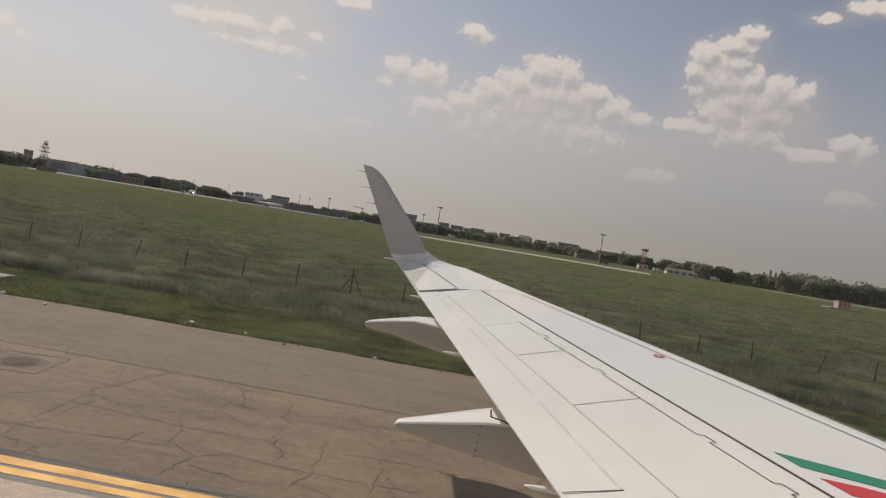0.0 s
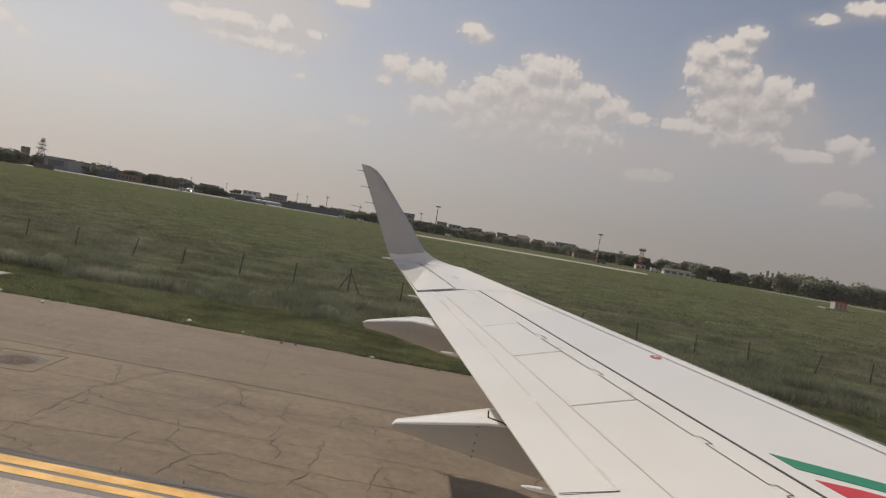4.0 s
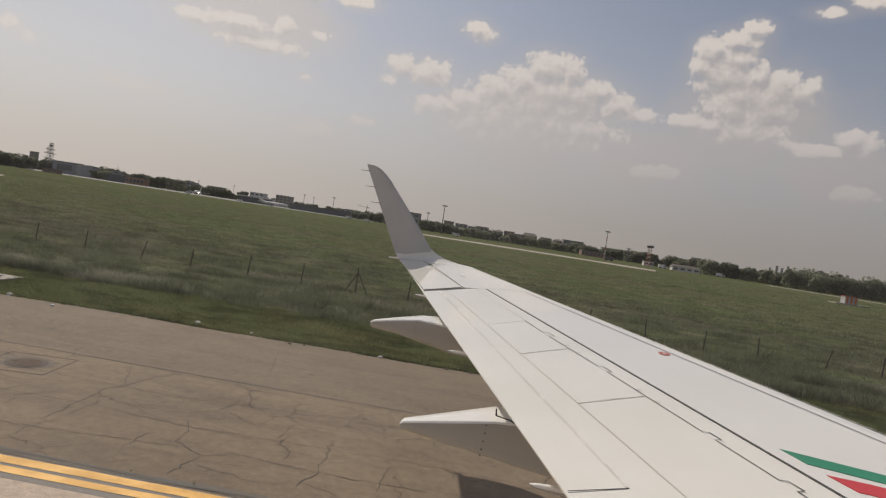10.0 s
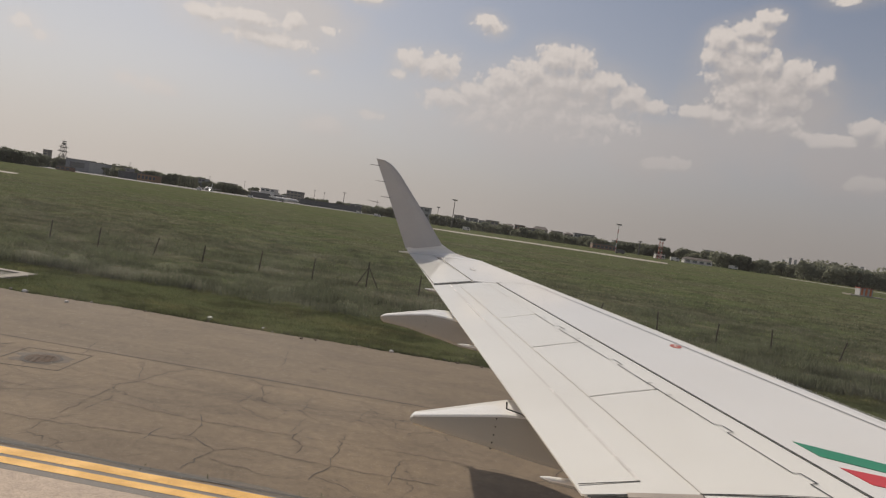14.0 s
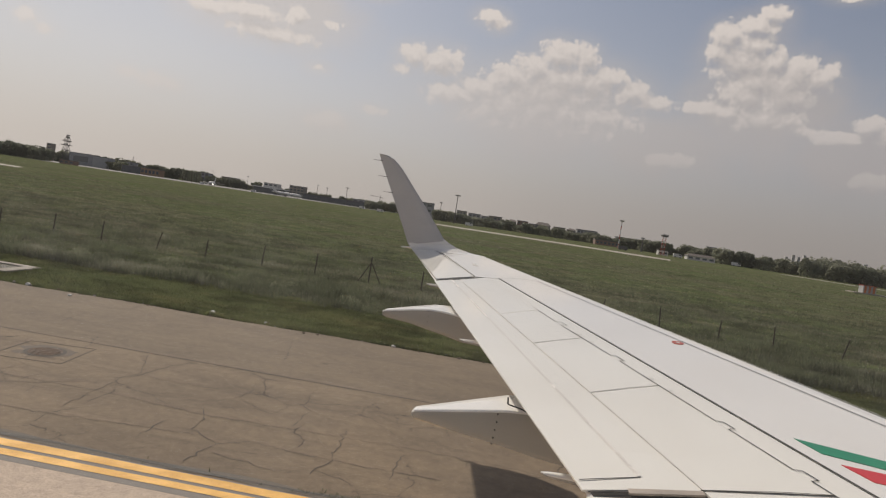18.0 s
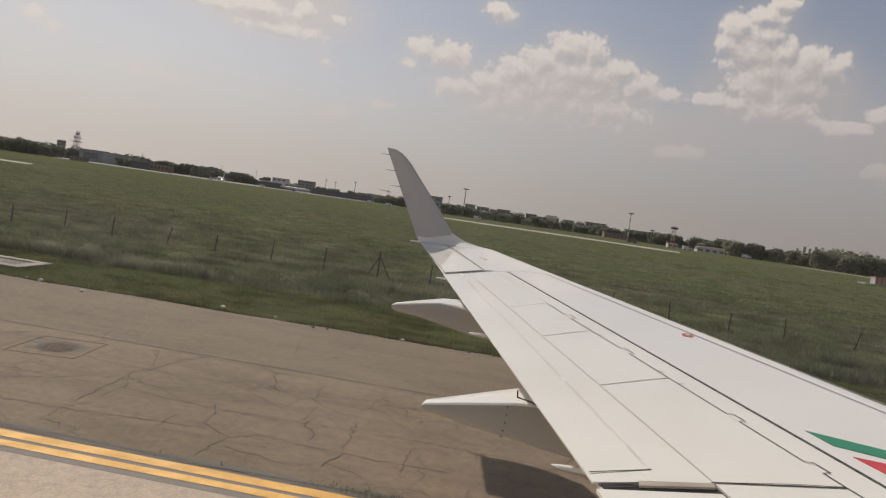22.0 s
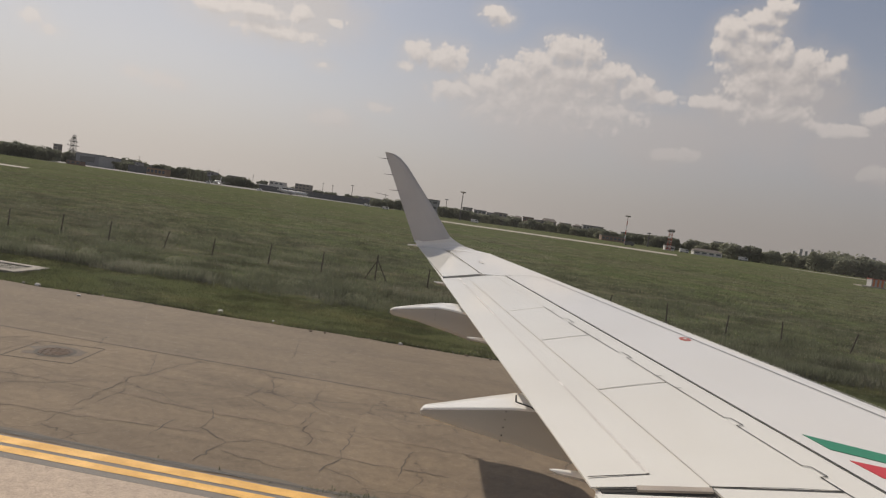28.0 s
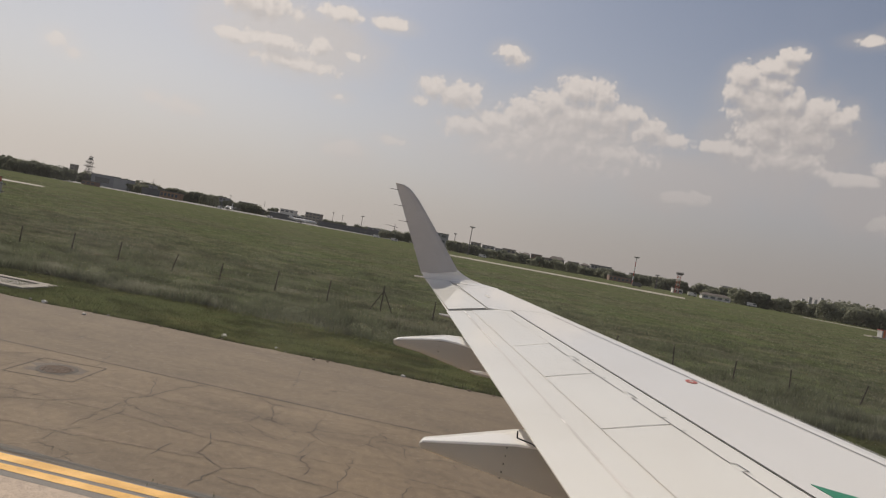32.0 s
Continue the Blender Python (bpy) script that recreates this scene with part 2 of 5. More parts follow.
def pavement_material(name, a, b, stain, crack_gain):
    """Old airfield pavement: sand-coloured aggregate, dark bands of tyre wear along x and hairline cracks."""
    m = bpy.data.materials.new(name)
    m.use_nodes = True
    n = Nodes(m.node_tree)
    at = n.add("ShaderNodeTexCoord").outputs["Object"]
    coarse = n.ramp(n.noise(at, 0.35, 6.0, 0.65), 0.3, 0.7)
    bands = n.ramp(n.noise(n.vmath("MULTIPLY", at, (0.30, 1.2, 1)), 1.0, 6.0, 0.7, 2.0, 0.5), 0.40, 0.70)
    grain = n.noise(at, 38.0, 4.0, 0.75)
    colour = n.mix(coarse, a, b)
    colour = n.mix(n.math("MULTIPLY", bands, 0.5), colour, stain)
    flat = n.vmath("MULTIPLY", at, (1, 1, 0))
    wander = n.vmath("MULTIPLY", n.vmath("SUBTRACT", n.noise_colour(flat, 0.9), (0.5, 0.5, 0.5)), (1.1, 1.1, 0))
    jitter = n.vmath("MULTIPLY", n.vmath("SUBTRACT", n.noise_colour(flat, 7.0), (0.5, 0.5, 0.5)), (0.09, 0.09, 0))
    bent = n.vmath("ADD", flat, n.vmath("ADD", wander, jitter))
    line, soiled = None, None
    for scale, shift, fine, strength in ((0.5, 0.0, 0.008, 0.95), (1.25, 40.0, 0.014, 0.6)):
        v = n.add("ShaderNodeTexVoronoi")
        v.feature, v.voronoi_dimensions = "DISTANCE_TO_EDGE", "2D"
        n.put(n.vmath("ADD", bent, (shift, shift, 0)), v.inputs["Vector"])
        n.put(scale, v.inputs["Scale"])
        patchy = n.ramp(n.noise(n.vmath("ADD", flat, (shift, 3.0, 0)), 0.45, 4.0, 0.7), 0.48, 0.60)
        one = n.math("MULTIPLY", n.math("MULTIPLY", n.ramp(v.outputs["Distance"], fine * 0.25, fine, True, (1.0, 0.0)), patchy), strength * crack_gain)
        dirt = n.math("MULTIPLY", n.math("MULTIPLY", n.ramp(v.outputs["Distance"], 0.0, 0.09, True, (1.0, 0.0)), patchy), 0.3 * strength * crack_gain)
        line = one if line is None else n.math("MAXIMUM", line, one)
        soiled = dirt if soiled is None else n.math("MAXIMUM", soiled, dirt)
    colour = n.mix(soiled, colour, stain)
    colour = n.mix(line, colour, (0.045, 0.035, 0.026))
    blots = n.ramp(n.noise(flat, 1.6, 6.0, 0.75), 0.56, 0.76)
    colour = n.mix(n.math("MULTIPLY", blots, 0.45), colour, stain)
    speck = n.noise(at, 7.0, 5.0, 0.7)
    colour = n.vmath("MULTIPLY", colour, n.math("ADD", 0.1, n.math("ADD", n.math("MULTIPLY", grain, 1.05), n.math("MULTIPLY", speck, 0.75))))
    p = n.add("ShaderNodeBsdfPrincipled")
    n.put(colour, p.inputs["Base Color"])
    n.put(0.85, p.inputs["Roughness"])
    n.put(0.25, p.inputs["Specular IOR Level"])
    bp = n.add("ShaderNodeBump")
    n.put(0.5, bp.inputs["Strength"])
    n.put(0.012, bp.inputs["Distance"])
    n.put(n.math("SUBTRACT", grain, line), bp.inputs["Height"])
    n.put(bp.outputs[0], p.inputs["Normal"])
    n.put(p.outputs[0], n.add("ShaderNodeOutputMaterial").inputs[0])
    return m


def grass_material(name, green, straw, dusk, blades):
    """Meadow in patches of green, straw and grey-green weeds; blades vary one by one."""
    m = bpy.data.materials.new(name)
    m.use_nodes = True
    n = Nodes(m.node_tree)
    at = n.vmath("MULTIPLY", n.add("ShaderNodeTexCoord").outputs["Object"], (0.7, 1.0, 0.0))
    big = n.ramp(n.noise(at, 0.06, 5.0, 0.6), 0.38, 0.62)
    mid = n.ramp(n.noise(n.vmath("ADD", at, (31, 7, 0)), 0.33, 6.0, 0.7), 0.46, 0.74)
    dark = n.ramp(n.noise(n.vmath("ADD", at, (3, 57, 0)), 0.6, 6.0, 0.72), 0.42, 0.62)
    colour = n.mix(big, green, dusk)
    colour = n.mix(n.math("MULTIPLY", mid, 0.7), colour, straw)
    track = n.ramp(n.noise(n.vmath("MULTIPLY", at, (0.05, 0.55, 0.0)), 0.35, 4.0, 0.6), 0.60, 0.72)
    colour = n.mix(n.math("MULTIPLY", track, 0.4), colour, straw)
    colour = n.vmath("MULTIPLY", colour, n.math("SUBTRACT", 1.06, n.math("MULTIPLY", dark, 0.48)))
    if blades:
        gain = n.math("ADD", 0.86, n.math("MULTIPLY", n.add("ShaderNodeNewGeometry").outputs["Random Per Island"], 0.28))
    else:
        gain = n.math("ADD", 0.6, n.math("MULTIPLY", n.noise(at, 1.7, 6.0, 0.75), 0.8))
    colour = n.vmath("MULTIPLY", colour, gain)
    p = n.add("ShaderNodeBsdfPrincipled")
    n.put(colour, p.inputs["Base Color"])
    n.put(0.8, p.inputs["Roughness"])
    n.put(0.0, p.inputs["Specular IOR Level"])
    last = p.outputs[0]
    if blades:
        t = n.add("ShaderNodeBsdfTranslucent")
        n.put(colour, t.inputs[0])
        mx = n.add("ShaderNodeMixShader")
        n.put(0.5, mx.inputs[0])
        n.put(last, mx.inputs[1])
        n.put(t.outputs[0], mx.inputs[2])
        last = mx.outputs[0]
    n.put(last, n.add("ShaderNodeOutputMaterial").inputs[0])
    return m


def window_pane(name):
    """Clear acrylic with a thin film of dust and a few smudges that scatter daylight."""
    m = bpy.data.materials.new(name)
    m.use_nodes = True
    n = Nodes(m.node_tree)
    at = n.add("ShaderNodeTexCoord").outputs["Object"]
    smudge = n.ramp(n.noise(at, 22.0, 5.0, 0.65), 0.45, 0.75)
    clear_part = n.add("ShaderNodeBsdfTransparent")
    dust = n.add("ShaderNodeBsdfTranslucent")
    n.put((0.96, 0.95, 0.93, 1.0), dust.inputs[0])
    mx = n.add("ShaderNodeMixShader")
    n.put(n.math("ADD", 0.013, n.math("MULTIPLY", smudge, 0.010)), mx.inputs[0])
    n.put(clear_part.outputs[0], mx.inputs[1])
    n.put(dust.outputs[0], mx.inputs[2])
    n.put(mx.outputs[0], n.add("ShaderNodeOutputMaterial").inputs[0])
    return m


PANE = window_pane("cabin_pane")
WHITE = wing_paint("white_paint", (0.765, 0.742, 0.70), (0.52, 0.47, 0.40))
CREAM = wing_paint("aged_white_paint", (0.80, 0.775, 0.708), (0.50, 0.44, 0.35))
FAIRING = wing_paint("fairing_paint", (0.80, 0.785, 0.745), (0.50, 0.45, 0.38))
# darker grey base for the side and lower faces of the fairings
FAIRING_SIDE = wing_paint("fairing_side_grey", (0.33, 0.325, 0.305), (0.22, 0.20, 0.17))
GREY_PAINT = material("grey_paint", (0.40, 0.39, 0.385), (0.43, 0.42, 0.415), 3.0, 0.38, fine=20)
FAINT = material("faint_seam", (0.66, 0.625, 0.565), (0.74, 0.70, 0.64), 2.0, 0.25)
# beige-grey, a tone darker than the faint seam
MID_SEAM = material("mid_seam", (0.57, 0.535, 0.48), (0.65, 0.61, 0.55), 3.0, 0.4)
# near-black of seals and slots, and of the painted shade in panel gaps
SEAL_GAP = material("dark_seal_gap", (0.018, 0.017, 0.016), (0.03, 0.028, 0.025), 6.0, 0.9)
METAL = material("bare_metal", (0.45, 0.44, 0.42), (0.55, 0.54, 0.52), 5.0, 0.35, 0.9)
VANE = material("flap_vane", (0.34, 0.29, 0.24), (0.42, 0.36, 0.30), 5.0, 0.5, 0.2)
GREEN_INK = material("green_ink", (0.01, 0.20, 0.10), (0.012, 0.23, 0.12), 5.0, 0.35)
DULL_RED = material("faded_red_ink", (0.36, 0.07, 0.05), (0.42, 0.10, 0.07), 5.0, 0.45)
RED_INK = material("red_ink", (0.55, 0.03, 0.035), (0.6, 0.04, 0.04), 5.0, 0.35)
ASPHALT = pavement_material("old_pavement", (0.208, 0.155, 0.102), (0.168, 0.125, 0.084), (0.100, 0.075, 0.053), 1.0)
PALE_LANE = pavement_material("sandy_pavement", (0.180, 0.136, 0.092), (0.156, 0.118, 0.080), (0.116, 0.089, 0.063), 0.5)
CONCRETE = pavement_material("pale_concrete", (0.50, 0.40, 0.315), (0.46, 0.37, 0.292), (0.40, 0.32, 0.255), 0.3)
TAR = material("tar_joint", (0.04, 0.036, 0.032), (0.075, 0.064, 0.053), 2.0, 0.8, bump=0.4, spread=0.3)
CRACK = material("crack", (0.045, 0.036, 0.028), (0.085, 0.067, 0.05), 3.0, 0.9)
FILLER = material("dusty_filler", (0.10, 0.088, 0.072), (0.14, 0.118, 0.092), 1.5, 0.9, bump=0.3, spread=0.3)
YELLOW = material("yellow_line", (0.76, 0.40, 0.045), (0.62, 0.33, 0.06), 3.0, 0.7, spread=0.15, fine=25, bump=0.2)
GREY_LINE = material("grey_underlay", (0.16, 0.145, 0.13), (0.21, 0.19, 0.17), 2.0, 0.85, spread=0.2)
STAIN = material("dark_stain", (0.085, 0.063, 0.045), (0.125, 0.092, 0.065), 1.2, 0.85, bump=0.2, spread=0.25, fine=30)
STRIP = material("far_pavement", (0.33, 0.29, 0.235), (0.28, 0.25, 0.205), 0.05, 0.85, fine=0.6, spread=0.1)
APRON = material("far_apron", (0.09, 0.086, 0.08), (0.13, 0.123, 0.113), 0.02, 0.85, fine=0.4)
GRASS = grass_material("meadow", (0.096, 0.118, 0.050), (0.165, 0.143, 0.092), (0.112, 0.118, 0.066), False)
BLADES = grass_material("grass_blades", (0.155, 0.17, 0.105), (0.31, 0.28, 0.205), (0.19, 0.185, 0.13), True)
FIELD = grass_material("field_blades", (0.168, 0.200, 0.104), (0.31, 0.272, 0.19), (0.21, 0.21, 0.135), True)
WEEDS = grass_material("weed_blades", (0.150, 0.162, 0.102), (0.33, 0.315, 0.245), (0.120, 0.136, 0.082), True)
VERGE = grass_material("verge_blades", (0.165, 0.182, 0.078), (0.27, 0.235, 0.11), (0.140, 0.162, 0.072), True)
CLUMP = grass_material("woolly_weed", (0.20, 0.215, 0.135), (0.36, 0.345, 0.26), (0.26, 0.265, 0.18), True)
RUST = material("rusty_iron", (0.06, 0.035, 0.02), (0.10, 0.055, 0.03), 8.0, 0.8, 0.3, bump=0.4)
POST = material("weathered_post", (0.035, 0.028, 0.022), (0.07, 0.055, 0.042), 6.0, 0.9, bump=0.4)
SLAB = material("drain_slab", (0.36, 0.32, 0.27), (0.28, 0.25, 0.21), 2.0, 0.9, bump=0.4, spread=0.15)
LEAF = [material("tree_leaves", (0.205, 0.212, 0.150), (0.225, 0.23, 0.162), 0.3, 0.85, fine=3, spread=0.2, translucent=0.5, each=0.18),
        material("dark_tree_leaves", (0.18, 0.192, 0.138), (0.20, 0.21, 0.15), 0.3, 0.85, fine=3, spread=0.2, translucent=0.5, each=0.18)]
BARK = material("bark", (0.08, 0.06, 0.045), (0.13, 0.10, 0.075), 3.0, 0.9, bump=0.5)
STEEL = material("weathered_steel", (0.11, 0.105, 0.10), (0.15, 0.14, 0.135), 2.0, 0.7)
RED_STEEL = material("red_painted_steel", (0.35, 0.06, 0.04), (0.42, 0.09, 0.06), 2.0, 0.6)
WHITE_STEEL = material("white_painted_steel", (0.65, 0.63, 0.60), (0.72, 0.70, 0.67), 2.0, 0.5)
WALLS = {
    "grey": material("grey_facade", (0.27, 0.275, 0.28), (0.31, 0.31, 0.31), 0.2, 0.85, fine=2),
    "beige": material("beige_facade", (0.28, 0.25, 0.215), (0.33, 0.295, 0.25), 0.2, 0.85, fine=2),
    "brick": material("brick_facade", (0.23, 0.15, 0.115), (0.27, 0.18, 0.14), 0.2, 0.85, fine=2),
    "orange": material("ochre_facade", (0.30, 0.19, 0.12), (0.34, 0.22, 0.14), 0.2, 0.85, fine=2),
    "pale": material("pale_facade", (0.36, 0.36, 0.355), (0.40, 0.395, 0.385), 0.1, 0.85, fine=1.5),
    "signal": material("signal_orange", (0.50, 0.15, 0.06), (0.56, 0.19, 0.08), 0.5, 0.7, fine=2),
    "white": material("white_facade", (0.60, 0.58, 0.54), (0.68, 0.65, 0.61), 0.2, 0.8, fine=2),
    "dark": material("dark_facade", (0.10, 0.105, 0.11), (0.13, 0.135, 0.14), 0.2, 0.6, fine=2),
    "distant": material("distant_facade", (0.42, 0.41, 0.41), (0.47, 0.455, 0.45), 0.05, 0.8, fine=1),
}
ROOF_GREY = material("grey_roof", (0.14, 0.133, 0.126), (0.18, 0.172, 0.164), 0.3, 0.85, fine=2)
ROOF_TILE = material("brown_tile_roof", (0.105, 0.088, 0.078), (0.13, 0.108, 0.095), 0.4, 0.85, fine=3, spread=0.2)
GLASS = material("window_glass", (0.12, 0.125, 0.13), (0.15, 0.155, 0.16), 0.5, 0.2)
LAMP_GLASS = material("lamp_glass", (0.5, 0.5, 0.5), (0.6, 0.6, 0.6), 2.0, 0.2)
BEAM = bpy.data.materials.new("landing_light_glow")
BEAM.use_nodes = True
glow = Nodes(BEAM.node_tree)
lamp = glow.add("ShaderNodeEmission")
glow.put((1.0, 0.93, 0.88, 1.0), lamp.inputs[0])
glow.put(14.0, lamp.inputs[1])
glow.put(lamp.outputs[0], glow.add("ShaderNodeOutputMaterial").inputs[0])
TYRE = material("tyre_rubber", (0.025, 0.025, 0.025), (0.035, 0.035, 0.035), 4.0, 0.8)

# ---- mesh helpers ----


def part(name, bm, mat, parent=None, label="", smooth=False):
    """Links a bmesh as one mesh object under a thing or a part."""
    me = bpy.data.meshes.new(name)
    bmesh.ops.recalc_face_normals(bm, faces=bm.faces)
    if smooth:
        for f in bm.faces:
            f.smooth = True
    bm.to_mesh(me)
    bm.free()
    me.materials.append(mat)
    ob = new(name, me)
    if parent is not None:
        ob.parent = parent
    if label:
        tagged(ob, label)
    return ob


def prism(bm, ring, dz, up=None):
    """A slab: the ring of points and the same ring moved by dz."""
    lower = [bm.verts.new(p) for p in ring]
    upper = [bm.verts.new(Vector(p) + (Vector(up) if up else Vector((0, 0, dz)))) for p in ring]
    bm.faces.new(lower[::-1])
    bm.faces.new(upper)
    for i in range(len(ring)):
        j = (i + 1) % len(ring)
        bm.faces.new((lower[i], lower[j], upper[j], upper[i]))
    return bm


def loft(bm, rings, caps=True, closed=True):
    rows = [[bm.verts.new(p) for p in ring] for ring in rings]
    for a, b in zip(rows, rows[1:]):
        n = len(a)
        for i in range(n if closed else n - 1):
            j = (i + 1) % n
            bm.faces.new((a[i], a[j], b[j], b[i]))
    if caps:
        bm.faces.new(rows[0][::-1])
        bm.faces.new(rows[-1])
    return bm


def box(bm, x, y, z, w, d, h, turn=0.0):
    """A box on its base centre."""
    c, s = math.cos(turn), math.sin(turn)
    ring = [(x + c * a - s * b, y + s * a + c * b, z) for a, b in ((-w / 2, -d / 2), (w / 2, -d / 2), (w / 2, d / 2), (-w / 2, d / 2))]
    return prism(bm, ring, h)


def tube(bm, a, b, r, r2=None, sides=8):
    a, b = Vector(a), Vector(b)
    ax = (b - a).normalized()
    u = ax.orthogonal().normalized()
    v = ax.cross(u)
    rings = [[p + (u * math.cos(t) + v * math.sin(t)) * q for t in [2 * math.pi * i / sides for i in range(sides)]] for p, q in ((a, r), (b, r if r2 is None else r2))]
    return loft(bm, rings)


def thing(name, label, category, group="", at=(0, 0, 0), kind=""):
    e = new(name)
    e.location = at
    return tagged(e, label, category, group, kind)


def sheet(name, ring, z, mat, label, category, thick=0.0):
    bm = bmesh.new()
    if thick:
        prism(bm, [(x, y, z - thick) for x, y in ring], thick)
    else:
        bm.faces.new([bm.verts.new((x, y, z)) for x, y in ring])
    return tagged(part(name, bm, mat), label, category, "", "structure")


rng = np.random.default_rng(5)

# ---- ground and pavements ----
bm = bmesh.new()
ring = [[(r * math.cos(2 * math.pi * i / 48), r * math.sin(2 * math.pi * i / 48), 0.0) for i in range(48)] for r in (4600.0, 900.0, 260.0, 90.0)]
loft(bm, ring, caps=False)
bm.faces.new([v for v in bm.verts if abs(v.co.length - 90.0) < 0.01])
ground = tagged(part("ground", bm, GRASS), "flat green airfield meadow reaching the horizon", "ground", "", "structure")

EDGE, JOINT, LINE = 16.88, 12.40, 7.55


def wavy_edge(x0, x1, y, step, amp, seed):
    r = np.random.default_rng(seed)
    xs = np.arange(x0, x1, step)
    return [(float(x), float(y + amp * (noise.noise(Vector((x * 0.35, seed, 0))) + 0.5 * noise.noise(Vector((x * 1.9, seed, 3))) + 0.3 * r.uniform(-1, 1)))) for x in xs]


def pavement_strip(name, x0, x1, lower, upper, z, mat, thick):
    """A long slab between two edges, each a function of x or a list of points."""
    bm = bmesh.new()
    ring = [(x, y, z - thick) for x, y in lower] + [(x, y, z - thick) for x, y in reversed(upper)]
    prism(bm, ring, thick)
    return part(name, bm, mat)


straight = lambda y, x0=-140.0, x1=140.0: [(x0, y), (x1, y)]  # noqa: E731
road = pavement_strip("road", -140, 140, straight(7.0), straight(JOINT - 0.006), 0.03, ASPHALT, 0.06)
outer_lane = pavement_strip("paving_lane", -140, 140, straight(JOINT + 0.006), wavy_edge(-140, 140, EDGE, 0.3, 0.13, 3), 0.031, PALE_LANE, 0.06)
outer_lane.parent = road
tagged(outer_lane, "smoother pale sandy outer paving lane")
tagged(road, "old cracked sand-grey taxiway pavement with a broken grassy edge", "pavement", "", "structure")
near_slab = pavement_strip("pavement", -140, 140, straight(-60.0), straight(6.996), 0.034, CONCRETE, 0.06)
tagged(near_slab, "pale pinkish concrete taxiway slabs beside the yellow line", "pavement", "", "structure")


def stripe(name, y0, y1, z, mat, label, parent, rough_edge=0.0):
    bm = bmesh.new()
    xs = np.arange(-90, 90.1, 0.5)
    lo = [bm.verts.new((x, y0 + rough_edge * random.uniform(-1, 1), z)) for x in xs]
    hi = [bm.verts.new((x, y1 + rough_edge * random.uniform(-1, 1), z)) for x in xs]
    for i in range(len(xs) - 1):
        bm.faces.new((lo[i], lo[i + 1], hi[i + 1], hi[i]))
    return part(name, bm, mat, parent, label)


stripe("grey_underlay", 7.0, 7.58, 0.034, GREY_LINE, "grey painted bed under the yellow lines", road)
stripe("yellow_line", 7.365, 7.55, 0.038, YELLOW, "worn yellow taxiway edge line", road, 0.006)
stripe("yellow_line", 7.13, 7.285, 0.038, YELLOW, "worn yellow taxiway edge line", road, 0.006)
stripe("tar_joint", 7.60, 7.77, 0.034, FILLER, "dusty grey filler along the tar joint", road, 0.05)
stripe("tar_joint", 7.66, 7.72, 0.037, TAR, "dark tar joint with crumbling edges", road, 0.03)
stripe("tar_joint", JOINT - 0.018, JOINT + 0.018, 0.034, CRACK, "long dark joint between two paving lanes", road, 0.012)


def crack(x, y, heading, length, width, seed, branch=True):
    """A crooked crack as a thin dark ribbon, with smaller branches."""
    r = random.Random(seed)
    bm = bmesh.new()

    def run(x, y, heading, length, width, deep):
        pts, a = [(x, y)], heading
        n = max(4, int(length / 0.13))
        for i in range(n):
            a += r.uniform(-0.42, 0.42) + 0.3 * (heading - a)
            x, y = x + 0.13 * math.cos(a), y + 0.13 * math.sin(a)
            pts.append((x, y))
            if deep and r.random() < 0.05:
                run(x, y, a + r.choice((-1, 1)) * r.uniform(0.7, 1.5), length * r.uniform(0.15, 0.4), width * 0.7, deep - 1)
        rows = []
        for i, (px, py) in enumerate(pts):
            if not 7.8 < py < EDGE - 0.25:
                break
            qx, qy = pts[min(i + 1, len(pts) - 1)]
            ox, oy = pts[max(i - 1, 0)]
            d = Vector((qx - ox, qy - oy)).normalized()
            w = width * (0.4 + 0.6 * math.sin(math.pi * (i + 1) / (len(pts) + 1))) * r.uniform(0.5, 1.4)
            rows.append([bm.verts.new((px - d.y * w, py + d.x * w, 0.0345)), bm.verts.new((px + d.y * w, py - d.x * w, 0.0345))])
        for p, q in zip(rows, rows[1:]):
            bm.faces.new((p[0], p[1], q[1], q[0]))

    run(x, y, heading, length, width, 2 if branch else 0)
    return part("crack", bm, CRACK, road)


def crack_line(pts, width, seed):
    """A jagged crack that wanders from place to place."""
    r = random.Random(seed)
    way_points = []
    for (x0, y0), (x1, y1) in zip(pts, pts[1:]):
        n = max(2, int(math.hypot(x1 - x0, y1 - y0) / 0.09))
        way_points += [(x0 + (x1 - x0) * i / n + r.gauss(0, 0.022), y0 + (y1 - y0) * i / n + r.gauss(0, 0.022)) for i in range(n)]
    way_points.append(pts[-1])
    bm = bmesh.new()
    rows = []
    for i, (px, py) in enumerate(way_points):
        (ax, ay), (bx, by) = way_points[max(i - 1, 0)], way_points[min(i + 1, len(way_points) - 1)]
        d = Vector((bx - ax, by - ay)).normalized()
        w = width * r.uniform(0.35, 1.5) * (0.4 if i in (0, len(way_points) - 1) else 1.0)
        rows.append([bm.verts.new((px - d.y * w, py + d.x * w, 0.0348)), bm.verts.new((px + d.y * w, py - d.x * w, 0.0348))])
    for p, q in zip(rows, rows[1:]):
        bm.faces.new((p[0], p[1], q[1], q[0]))
    return part("crack", bm, CRACK, road)


